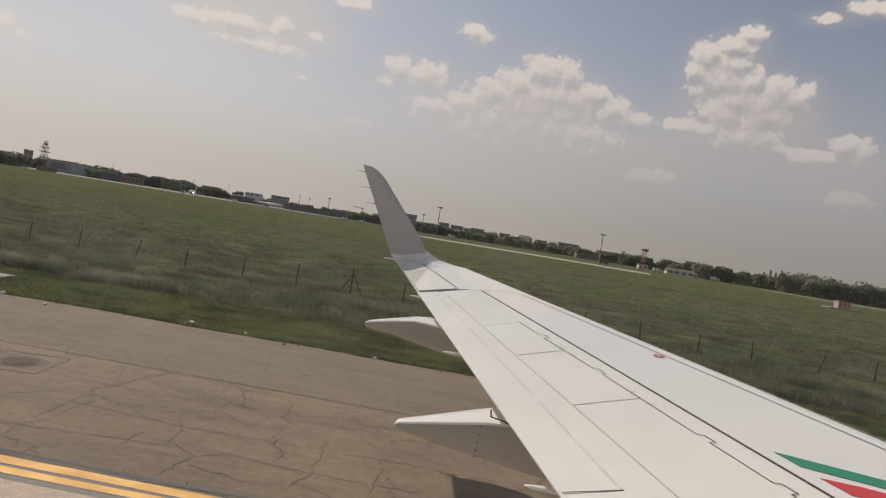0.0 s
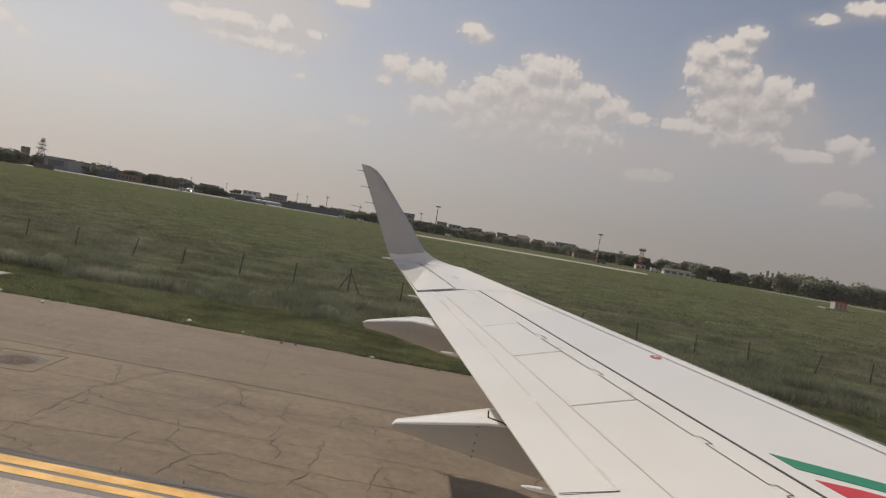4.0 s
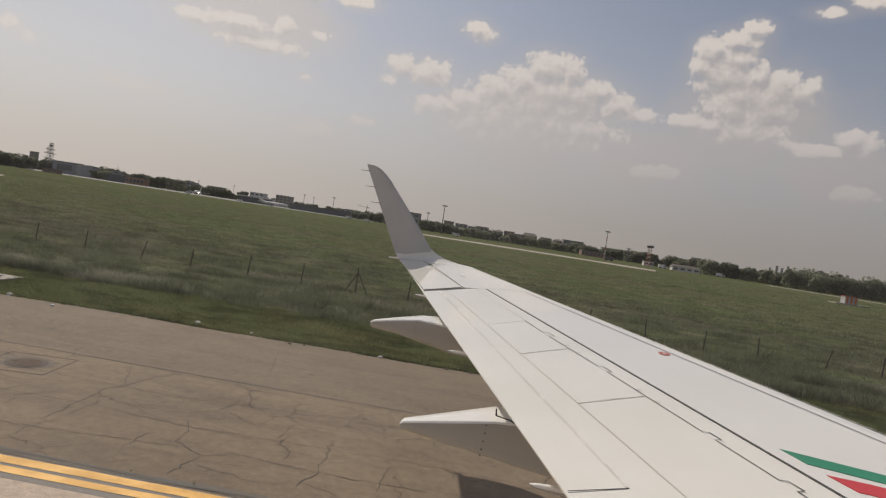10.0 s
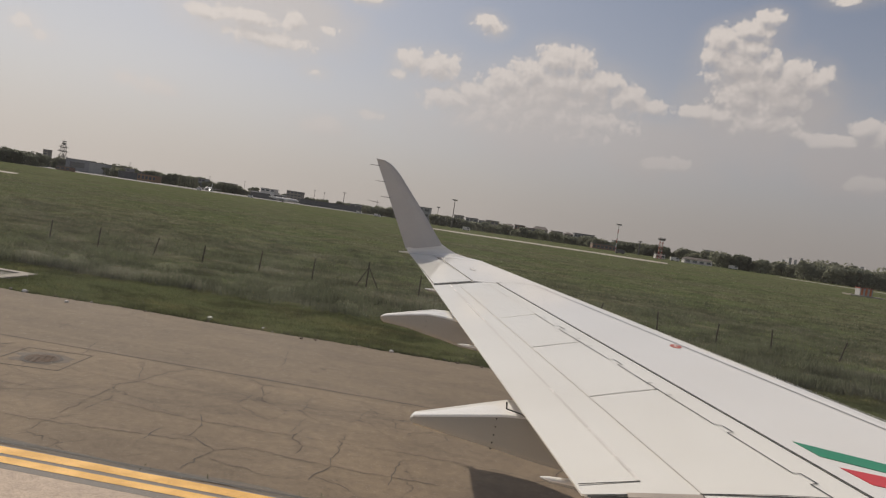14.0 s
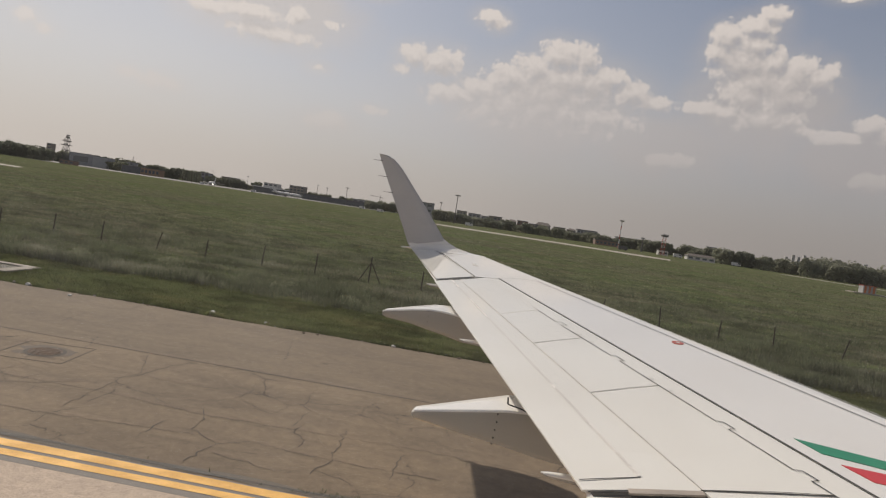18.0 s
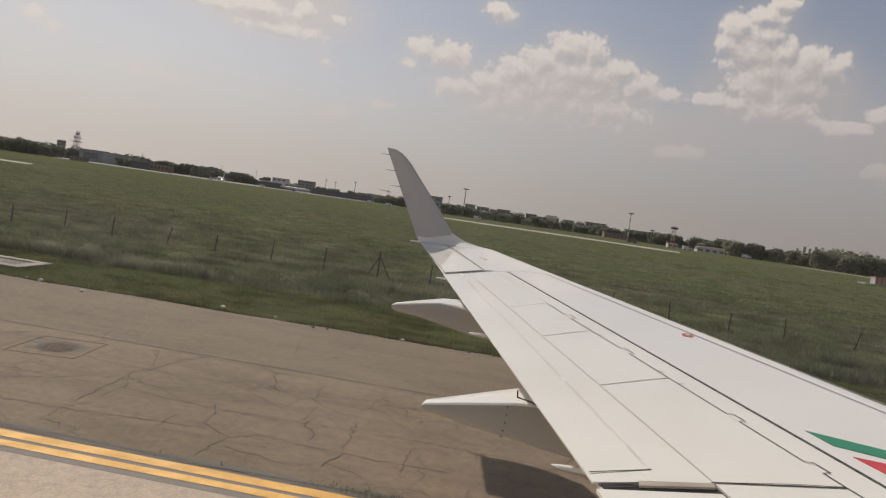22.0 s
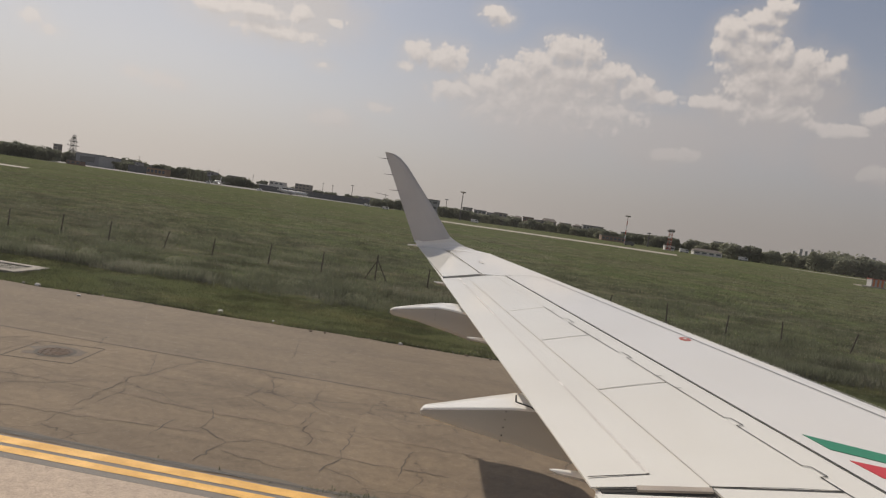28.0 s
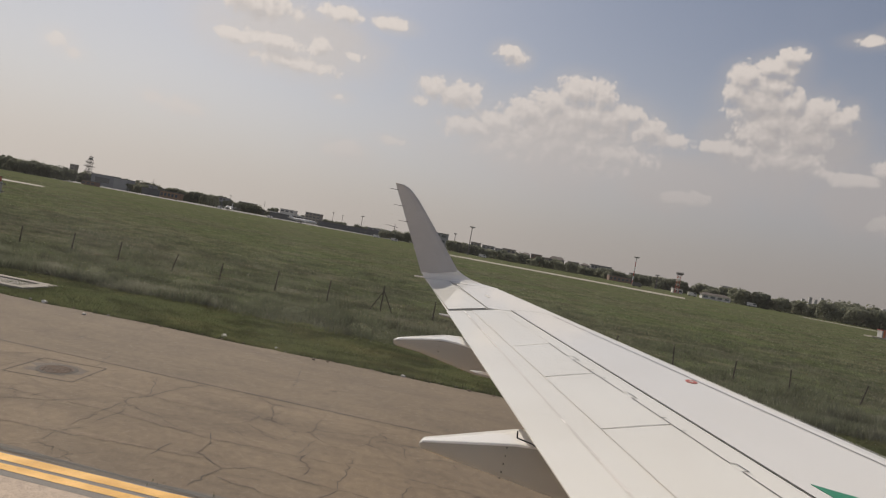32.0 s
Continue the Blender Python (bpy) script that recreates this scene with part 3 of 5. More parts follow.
# the broken bays: cracks across the lane, and long ones where old paving joints show through
CROSSING = [((-6.7, 12.2), (-6.2, 11.1), (-6.2, 9.9), (-6.1, 8.9)), ((-4.4, 9.9), (-4.2, 9.5), (-4.1, 9.0), (-3.6, 8.6), (-3.7, 7.75)), ((-4.6, 9.1), (-4.6, 8.4)),
            ((-2.1, 10.1), (-2.0, 8.8), (-2.1, 8.2)), ((-2.9, 10.6), (-2.9, 9.8)), ((-1.1, 9.5), (-1.1, 8.5)), ((-4.1, 11.3), (-4.2, 10.6)), ((-4.9, 15.6), (-4.4, 13.6)),
            ((-8.3, 13.1), (-7.8, 11.8)), ((-9.9, 15.0), (-9.6, 13.6)), ((-9.0, 11.2), (-8.8, 9.8))]
ALONG = [((-11.0, 8.5), (-7.0, 8.5), (-5.7, 8.6), (-4.0, 8.8)), ((-9.5, 9.75), (-6.2, 9.8), (-4.1, 9.6), (-2.7, 9.7), (-1.1, 9.8), (1.5, 9.7)), ((-3.5, 8.3), (-2.5, 8.1)),
         ((-3.6, 8.6), (-3.2, 8.9), (-2.4, 8.8), (-0.4, 8.8)), ((-6.2, 7.8), (-5.9, 8.1)), ((-8.5, 11.0), (-5.0, 10.9), (-3.0, 11.2))]
for i, pts in enumerate(CROSSING):
    crack_line(pts, 0.0068, 400 + i)
for i, pts in enumerate(ALONG):
    crack_line(pts, 0.0052, 440 + i)

cr = random.Random(11)
for i in range(7):
    crack(cr.uniform(-24, 14), cr.uniform(8.2, 12.0), cr.choice((0.0, 3.14)) + cr.uniform(-0.25, 0.25), cr.uniform(2.0, 5.0), cr.uniform(0.0035, 0.007), 100 + i)
for i in range(9):
    crack(cr.uniform(-24, 14), cr.uniform(8.0, 11.5), 1.2 + cr.uniform(-0.7, 0.9), cr.uniform(0.6, 2.2), cr.uniform(0.0035, 0.0065), 200 + i)
for i in range(8):
    crack(cr.uniform(-26, 10), cr.uniform(12.8, 14.5), 0.9 + cr.uniform(-0.7, 0.9), cr.uniform(0.8, 2.0), cr.uniform(0.003, 0.006), 300 + i, False)


def ground_strip(name, pts, z, mat, label):
    bm = bmesh.new()
    bm.faces.new([bm.verts.new((x, y, z)) for x, y in pts])
    return tagged(part(name, bm, mat), label, "pavement", "", "structure")


ground_strip("road", [(-900, 148), (-300, 150), (-142, 152), (-128, 158), (-138, 172), (-300, 174), (-900, 172)], 0.05, STRIP, "pale far taxiway strip across the meadow")
ground_strip("road", [(-46, 262), (-20, 250), (30, 240), (44, 228), (55, 232), (62, 262), (20, 282), (-36, 288)], 0.05, STRIP, "pale far taxiway strip across the meadow")
ground_strip("road", [(128, 330), (180, 258), (320, 190), (340, 196), (190, 275), (140, 345)], 0.05, STRIP, "pale gravel perimeter track beside the trees")
ground_strip("pavement", [(-1500, 640), (-560, 640), (-300, 575), (-120, 600), (-120, 900), (-1500, 1400)], 0.05, APRON, "grey apron in front of the far terminal")

# ---- the airliner: wing, winglet, flaps, plain fuselage wall ----
DIHEDRAL, INCIDENCE = math.tan(radians(5.0)), 0.07


def top(x, y, dz=0.0):
    """A point on the upper skin."""
    return Vector((x, y, 2.95 + DIHEDRAL * (y - 12.4) + INCIDENCE * (x + 1.5) + dz))


trailing = lambda y: 1.477 - 0.268 * y  # noqa: E731
crease = lambda y: 1.940 - 0.289 * y  # noqa: E731
spoiler_aft = lambda y: 2.333 - 0.317 * y  # noqa: E731
hinge = lambda y: 3.253 - 0.3625 * y  # noqa: E731
rear_spar = lambda y: 3.534 - 0.372 * y  # noqa: E731
leading = lambda y: 5.395 - 0.4845 * y  # noqa: E731


def cut(line, y_ref, slope=0.73):
    """Where a chordwise cut through the trailing part, at y_ref on the spoiler's rear edge, meets a line."""
    x0 = spoiler_aft(y_ref)
    lo, hi = y_ref - 3, y_ref + 3
    for _ in range(40):
        mid = (lo + hi) / 2
        if line(mid) - x0 - (mid - y_ref) / slope > 0:
            lo = mid
        else:
            hi = mid
    return (line(lo), lo)


airliner = thing("airliner", "white twin-jet airliner with grey winglet, seen along its wing", "airplane")


def front_line(y):
    """Rear edge of the fixed front skin."""
    return rear_spar(y) + 0.012 if y < 9.72 else -0.44 - 0.3346 * (y - 9.71) + 0.02


bm = bmesh.new()
rings = []
for y in [-0.6, 0.5, 1.5, 2.5, 3.5, 4.5, 5.5, 6.5, 7.5, 8.5, 9.3, 9.715, 9.725, 10.2, 10.8, 11.3, 11.7, 12.0]:
    le, te, fr = leading(y), trailing(y), front_line(y)
    chord = le - te
    t = 0.105 * chord
    ring = [top(fr + (le - 0.045 * chord - fr) * k / 6, y) for k in range(7)]
    for k in range(1, 8):
        a = math.pi * k / 8
        ring.append(top(le - 0.03 * chord + 0.045 * chord * math.sin(a), y, -0.27 * t * (1 - math.cos(a))))
    for k in range(1, 8):
        f = k / 8
        ring.append(top(le - chord * (0.1 + 0.88 * f), y, -t * (0.55 + 0.45 * math.sin(min(1, f * 2.2) * math.pi / 2)) * (1 - max(0, f - 0.35) / 0.72) - 0.02))
    ring.append(top(te + 0.03, y, -0.03))
    ring.append(top(te + 0.04, y, -0.02))
    ring.append(top(fr - 0.02, y, -0.022))
    ring.append(top(fr, y, -0.02))
    rings.append(ring)
loft(bm, rings)
part("wing_skin", bm, WHITE, airliner, "white painted front wing skin and underside", smooth=False)


def plan_slab(name, pts, mat, label="", thick=0.016, lift=0.0, tilt=0.0, parent=airliner):
    """A skin panel from plan points on the upper surface; tilt lowers its rear edge."""
    bm = bmesh.new()
    n = len(pts)
    hi = [bm.verts.new(top(x, y, lift)) for x, y in pts]
    lo = [bm.verts.new(top(x, y, lift - thick)) for x, y in pts]
    bm.faces.new(hi)
    bm.faces.new(lo[::-1])
    for i in range(n):
        j = (i + 1) % n
        bm.faces.new((hi[i], hi[j], lo[j], lo[i]))
    bmesh.ops.bevel(bm, geom=[e for e in bm.edges if all(v in hi for v in e.verts)], offset=0.001, segments=1, affect="EDGES")
    return part(name, bm, mat, parent, label)


# near-black sheet under the movable panels: shade of their gaps put into colour
plan_slab("gap_shade", [(trailing(1.0) + 0.05, 1.0), (rear_spar(1.0) - 0.006, 1.0), (rear_spar(9.71) - 0.006, 9.71), (-0.46, 9.70), (-1.30, 12.2), (trailing(12.2) + 0.05, 12.2)], SEAL_GAP,
          "near-black sheet that paints the shade in the panel gaps", 0.02, -0.012)
# fixed strip between the rear spar line and the spoiler hinges
plan_slab("spoiler_shroud", [(rear_spar(0.95) - 0.012, 0.95), (rear_spar(9.70) - 0.012, 9.70), (hinge(9.70) + 0.001, 9.70), (hinge(0.95) + 0.001, 0.95)], CREAM, "narrow white panel ahead of the spoilers")
# spoilers: spanwise place of each cut at the rear edge and at the hinge
CUTS = [(9.36, 9.70), (7.36, 7.76), (6.24, 6.62), (4.97, 5.31), (3.56, 3.68), (1.1, 1.1)]
for (a0, a1), (b0, b1) in zip(CUTS, CUTS[1:]):
    g = 0.004
    plan_slab("spoiler", [(spoiler_aft(a0) + 0.003, a0 - g), (hinge(a1) - 0.001, a1 - g), (hinge(b1) - 0.001, b1 + g), (spoiler_aft(b0) + 0.003, b0 + g)], CREAM, "white spoiler panel lying flush", 0.016, 0.001)
# outboard flap, in two planes with a crease
fo = 9.34
flap = plan_slab("flap", [cut(crease, fo), cut(lambda y: spoiler_aft(y) + 0.002, fo), (spoiler_aft(3.56) + 0.002, 3.56), (crease(3.50), 3.50)], CREAM, "retracted white outboard flap", 0.018, 0.0)
bm = bmesh.new()
ring_o = [cut(trailing, fo), cut(crease, fo)]
ring_i = [(trailing(3.42), 3.42), (crease(3.50), 3.50)]
loft(bm, [[top(*ring_o[1], 0.0025), top(*ring_o[0], -0.002), top(*ring_o[0], -0.012), top(*ring_o[1], -0.05)],
          [top(*ring_i[1], 0.0025), top(*ring_i[0], -0.002), top(*ring_i[0], -0.012), top(*ring_i[1], -0.06)]])
part("flap_trailing_panel", bm, CREAM, flap)
# inboard flap beyond the gap, with its vane showing
plan_slab("flap_vane", [(0.80, 3.478), (1.20, 3.548), (1.20, 3.50), (0.80, 3.425)], VANE, "bare brown flap vane in the open gap", 0.012, 0.006)
plan_slab("inboard_flap", [(trailing(3.36), 3.36), (1.22, 3.46), (spoiler_aft(1.0), 1.0), (trailing(1.0), 1.0)], CREAM, "retracted white inboard flap", 0.02, -0.006)
# aileron
plan_slab("aileron", [(-0.965 + 0.01, 9.25), (-0.455, 9.73), (-1.33, 12.20), (trailing(12.2), 12.2)], CREAM, "white aileron with dark outline", 0.016, 0.0)
# tip: wing skin sweeps up into the winglet
bm = bmesh.new()
SWEEP = [((trailing(12.2), 12.2, -0.004), (leading(11.98) + 0.01, 11.98, -0.004)), ((-1.825, 12.31, 0.0), (-0.70, 12.18, 0.015)), ((-1.86, 12.365, 0.018), (-0.93, 12.31, 0.055)),
         ((-1.885, 12.39, 0.05), (-1.09, 12.385, 0.115)), ((-1.905, 12.40, 0.085), (-1.245, 12.425, 0.205))]
rings = []
for k, (t0, l0) in enumerate(SWEEP):
    a, b = top(t0[0], t0[1], t0[2]), top(l0[0], l0[1], l0[2])
    out = Vector((0, 1, 0)) * (k / 4) + Vector((0, 0, -1)) * (1 - k / 4)
    upper = [a.lerp(b, f) for f in (0, 0.2, 0.4, 0.6, 0.8, 0.94, 1.0)]
    lower = [a.lerp(b, f) + out * w for f, w in ((0.985, 0.05), (0.9, 0.08), (0.6, 0.10), (0.3, 0.07), (0.02, 0.015))]
    rings.append(upper + lower)
loft(bm, rings)
part("tip_fairing", bm, WHITE, airliner, "white blended wing tip", smooth=False)


def wl(x, z, dy=0.0):
    return Vector((x, 12.40 + 0.15 * (z - 2.95) + dy, z))


bm = bmesh.new()
AFT = [(-1.91, 2.975), (-2.34, 3.80), (-2.62, 4.34), (-2.68, 4.45), (-2.715, 4.52), (-2.745, 4.585), (-2.77, 4.635)]
FORE = [(-1.225, 3.145), (-1.68, 3.71), (-2.10, 4.20), (-2.25, 4.375), (-2.36, 4.48), (-2.46, 4.56), (-2.58, 4.615)]
rings = []
for (ax, az_), (fx, fz) in zip(AFT, FORE):
    ring = []
    prof = [(0, 0), (0.3, 0.5), (0.6, 0.9), (0.85, 0.8), (0.96, 0.45), (1, 0)]
    for f, w in prof:
        ring.append(wl(ax + (fx - ax) * f, az_ + (fz - az_) * f, -0.035 * w))
    for f, w in prof[-2:0:-1]:
        ring.append(wl(ax + (fx - ax) * f, az_ + (fz - az_) * f, 0.035 * w))
    rings.append(ring)
loft(bm, rings)
winglet = part("winglet", bm, GREY_PAINT, airliner, "tall swept grey winglet", smooth=False)
for f in (0.08, 0.26, 0.436):
    bm = bmesh.new()
    p = wl(-2.77 + (2.77 - 1.91) * f, 4.635 + (2.975 - 4.635) * f)
    tube(bm, p + Vector((0.02, 0, 0)), p + Vector((-0.17, 0, 0.0)), 0.006, 0.003, 6)
    part("static_wick", bm, SEAL_GAP, winglet, "thin dark static discharge wick")
bm = bmesh.new()
tube(bm, wl(-1.80, 2.925, -0.01), wl(-2.035, 2.915, -0.01), 0.022, 0.012, 10)
part("tip_light", bm, WHITE, airliner, "small white tube at the wing tip")


def fairing(name, y, width, spine, label):
    """A canoe-shaped fairing: spine rows of x, top z, bottom z."""
    bm = bmesh.new()
    rings = []
    for k, (x, zt, zb) in enumerate(spine):
        w = width / 2 * (0.22, 0.30, 0.55, 0.75, 0.9, 1.0, 1.0, 1.0, 1.0)[k]
        yc = y - width / 2 + w
        h = zt - zb
        e = min(0.024, h * 0.25)
        rise = (0.002, 0.006, 0.022, 0.045, 0.07, 0.075, 0.075, 0.06, 0.05)[k]
        # near shoulder rounded, top tilted up to the far edge, belly rounded
        arc = [(-w + e - e * math.sin(q), zt - e + e * math.cos(q)) for q in [radians(15 * i) for i in range(7)]]
        side = [(-w, zt - h * 0.45), (-w * 0.97, zb + e * 2.5), (-w * 0.88, zb + e * 0.7), (-w * 0.6, zb), (w * 0.6, zb), (w * 0.88, zb + e), (w, zb + e * 2.5), (w, zt - e + rise * 0.5), (w - e, zt + rise * 0.55)]
        rings.append([Vector((x, yc + a, b)) for a, b in [(0.0, zt + rise * 0.3)] + arc + side])
    loft(bm, rings)
    ob = part(name, bm, FAIRING, airliner, label, smooth=True)
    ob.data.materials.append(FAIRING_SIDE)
    # faces not turned upward take the darker grey
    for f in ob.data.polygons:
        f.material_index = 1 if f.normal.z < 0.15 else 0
    ob.modifiers.new("weighted_normals", "WEIGHTED_NORMAL")
    return ob


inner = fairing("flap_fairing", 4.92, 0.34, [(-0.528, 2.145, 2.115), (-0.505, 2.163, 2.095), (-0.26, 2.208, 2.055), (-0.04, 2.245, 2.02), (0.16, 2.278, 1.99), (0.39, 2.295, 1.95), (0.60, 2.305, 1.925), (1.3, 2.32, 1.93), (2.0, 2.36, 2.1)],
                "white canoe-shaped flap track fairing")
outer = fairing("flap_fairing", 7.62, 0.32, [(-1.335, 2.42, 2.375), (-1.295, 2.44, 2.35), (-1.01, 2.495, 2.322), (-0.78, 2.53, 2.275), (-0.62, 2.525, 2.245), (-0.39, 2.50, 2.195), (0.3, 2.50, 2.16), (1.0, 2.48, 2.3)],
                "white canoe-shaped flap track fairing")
for host, y, rows in ((inner, 4.744, [(0.10, 2.24), (0.10, 2.18), (0.095, 2.12), (0.09, 2.06), (0.085, 2.015)]), (outer, 7.455, [(-0.80, 2.50), (-0.80, 2.44), (-0.80, 2.38)])):
    for x, z in rows:
        bm = bmesh.new()
        tube(bm, (x, y + 0.012, z), (x, y - 0.004, z), 0.006, 0.005, 8)
        part("rivet", bm, SEAL_GAP, host)
for a, b in zip([(0.155, 2.375), (0.16, 2.325), (0.27, 2.305)], [(0.16, 2.325), (0.27, 2.305), (0.335, 2.275)]):
    bm = bmesh.new()
    tube(bm, (a[0], 4.742, a[1]), (b[0], 4.742, b[1]), 0.006, 0.006, 6)
    part("fairing_seal", bm, SEAL_GAP, inner, "black rubber seal on the fairing")
for y, x0, x1, z0 in ((6.48, -0.35, 0.1, 2.42), (9.0, -1.05, -0.75, 2.65), (3.80, 0.375, 0.8, 2.222)):
    bm = bmesh.new()
    rings = []
    for x, r in ((x0, 0.006), (x0 + 0.05, 0.022), (x0 + 0.2, 0.035), (x1, 0.045)):
        zc = z0 + (x - x0) * 0.03 - r * 0.5
        rings.append([Vector((x, y + r * math.cos(a), zc + 0.8 * r * math.sin(a))) for a in [2 * math.pi * i / 10 for i in range(10)]])
    loft(bm, rings)
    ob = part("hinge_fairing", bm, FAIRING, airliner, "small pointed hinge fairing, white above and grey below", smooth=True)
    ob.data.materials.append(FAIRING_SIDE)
    # side and lower faces take the darker grey here too
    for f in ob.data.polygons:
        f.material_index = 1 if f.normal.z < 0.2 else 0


def decal(name, pts, mat, label, lift=0.004):
    bm = bmesh.new()
    prism(bm, [top(x, y, lift - 0.003) for x, y in pts], 0.003)
    return part(name, bm, mat, airliner, label)


def ribbon(name, a, b, width, mat, label="", lift=0.004):
    d = Vector((b[0] - a[0], b[1] - a[1])).normalized() * width / 2
    return decal(name, [(a[0] - d.y, a[1] + d.x), (a[0] + d.y, a[1] - d.x), (b[0] + d.y, b[1] - d.x), (b[0] - d.y, b[1] + d.x)], mat, label, lift)


decal("green_stripe", [(2.016, 4.463), (2.097, 4.253), (2.397, 4.106), (3.2, 3.715), (3.26, 3.83), (2.465, 4.237)], GREEN_INK, "dark green painted stripe")
decal("red_stripe", [(2.147, 4.109), (2.232, 3.908), (2.288, 3.89), (3.05, 3.53), (3.12, 3.67), (2.362, 4.039)], RED_INK, "red painted stripe")
ov = [(1.808 + 0.056 * math.cos(a), 6.78 + 0.07 * math.sin(a)) for a in [2 * math.pi * i / 24 for i in range(24)]]
decal("fuel_port_ring", ov, DULL_RED, "red ring round the fuelling port")
ov = [(1.808 + 0.018 * math.cos(a), 6.78 + 0.02 * math.sin(a)) for a in [2 * math.pi * i / 24 for i in range(24)]]
decal("fuel_port_cap", ov, FAINT, "round painted fuelling cap", 0.007)


def seam(pts, width, mat, label, lift=0.0045):
    """A run of seal along plan points."""
    bm = bmesh.new()
    rows = []
    for k, p in enumerate(pts):
        a, b = Vector(pts[max(k - 1, 0)]), Vector(pts[min(k + 1, len(pts) - 1)])
        d = (b - a).normalized() * width / 2
        rows.append([bm.verts.new(top(p[0] - d.y, p[1] + d.x, lift)), bm.verts.new(top(p[0] + d.y, p[1] - d.x, lift))])
    for a, b in zip(rows, rows[1:]):
        bm.faces.new((a[0], a[1], b[1], b[0]))
    return part("panel_seam", bm, mat, airliner, label)


seam([(rear_spar(9.74), 9.74), (rear_spar(0.95), 0.95)], 0.017, SEAL_GAP, "long black seal along the rear spar")
# hinge line with its stepped fittings
def stepped_seam(pts, width, mat, label):
    """A seam with square corners, one flat strip for each straight run."""
    bm = bmesh.new()
    for k, (a, b) in enumerate(zip(pts, pts[1:])):
        a, b = Vector(a), Vector(b)
        d = (b - a).normalized() * width / 2
        z = 0.0045 + 0.0006 * (k % 3)
        bm.faces.new([bm.verts.new(top(p.x, p.y, z)) for p in (a + Vector((-d.y, d.x)) - d, a + Vector((d.y, -d.x)) - d, b + Vector((d.y, -d.x)) + d, b + Vector((-d.y, d.x)) + d)])
    return part("panel_seam", bm, mat, airliner, label)


run = [(hinge(7.76) - 0.012, 7.76)]
for y in (7.225, 6.055, 4.63, 3.955):
    lip = 0.15 - 0.02 * (y < 5)
    base = -0.022 if y > 7 else -0.005
    run += [(hinge(y) + base, y), (hinge(y) + 0.042, y), (hinge(y - lip + 0.02) + 0.046, y - lip + 0.02), (hinge(y - lip) + base, y - lip)]
stepped_seam(run + [(hinge(2.9), 2.9)], 0.0085, SEAL_GAP, "thin dark stepped hinge seam")
for y in (7.60, 6.735, 6.48, 5.452, 5.188):
    stepped_seam([(hinge(y) - 0.008, y), (hinge(y + 0.012) + 0.045, y + 0.012)], 0.008, SEAL_GAP, "small dark hinge slot")
seam([(hinge(9.7), 9.7), (hinge(7.76), 7.76)], 0.006, FAINT, "faint hinge seam")
for k, ((ya, yh), w) in enumerate(zip(CUTS[1:5], (0.005, 0.006, 0.006, 0.007))):
    seam([(spoiler_aft(ya), ya), (spoiler_aft(ya) * 0.4 + hinge(yh) * 0.6, ya * 0.4 + yh * 0.6 + 0.012), (hinge(yh), yh)], w, SEAL_GAP if k else FAINT, "dark seam between two spoilers")
seam([(spoiler_aft(9.34), 9.34), (spoiler_aft(3.56), 3.56)], 0.008, MID_SEAM, "faint seam behind the spoilers")
# soft shadow along the flap's crease, put into the colour of a strip
seam([cut(crease, fo), (crease(3.64), 3.64)], 0.022, FAINT, "faint shadow of the flap step, drawn as a beige strip")
seam([(0.552, 3.519), (0.894, 3.631)], 0.010, SEAL_GAP, "dark gap at the flap end")
seam([(trailing(3.40) + 0.02, 3.392), (0.80, 3.455)], 0.018, SEAL_GAP, "dark gap at the flap end")
seam([(1.19, 3.555), (hinge(3.68), 3.67)], 0.012, SEAL_GAP, "dark seam between two spoilers")
seam([(trailing(9.23), 9.23), (-0.70, 9.48), (-0.44, 9.71)], 0.007, SEAL_GAP, "dark gap beside the aileron")
seam([(-0.44, 9.71), (-1.345, 12.25)], 0.011, SEAL_GAP, "dark gap ahead of the aileron")
seam([(rear_spar(9.74), 9.74), (0.25, 9.86), (leading(9.8) - 0.16, 9.75), (leading(3.0) - 0.25, 3.0)], 0.010, SEAL_GAP, "thin dark seam behind the leading edge")
seam([(-1.84, 12.215), (-1.345, 12.25)], 0.010, SEAL_GAP, "dark gap at the outer end of the aileron")
seam([(trailing(9.1) + 0.08, 9.12), (-0.62, 9.30)], 0.006, FAINT, "faint seam beside the aileron")
seam([(leading(9.8) - 0.03, 9.75), (leading(3.0) - 0.035, 3.0)], 0.006, FAINT, "faint seam along the leading edge")
seam([(-0.56, 11.0), (-0.48, 10.75)], 0.06, FAINT, "small metal placard")
# plain cabin wall round the camera, open where the window is
bm = bmesh.new()
R, CY, CZ = 1.5, -1.2, 3.05
SIDES = 40
angles = [2 * math.pi * i / SIDES for i in range(SIDES)]
stations = [-14.0, -8.0, -4.0, -1.5, -0.42, 0.42, 1.5, 4.0, 9.0, 14.0]
rows = [[bm.verts.new((x, CY + R * math.cos(a), CZ + R * math.sin(a))) for a in angles] for x in stations]
for k in range(len(stations) - 1):
    for i in range(SIDES):
        j = (i + 1) % SIDES
        mid = CZ + R * math.sin((angles[i] + math.pi / SIDES))
        if stations[k] == -0.42 and math.cos(angles[i] + math.pi / SIDES) > 0 and 3.3 < mid < 3.95:
            continue
        bm.faces.new((rows[k][i], rows[k][j], rows[k + 1][j], rows[k + 1][i]))
bm.faces.new(rows[0])
bm.faces.new(rows[-1][::-1])
part("fuselage", bm, WHITE, airliner, "plain white fuselage wall with a cabin window", smooth=True)
bm = bmesh.new()
bend = [radians(9.0 + 27.0 * i / 9) for i in range(10)]
loft(bm, [[(x, CY + 1.492 * math.cos(a), CZ + 1.492 * math.sin(a)) for a in bend] for x in (-0.42, 0.42)], caps=False, closed=False)
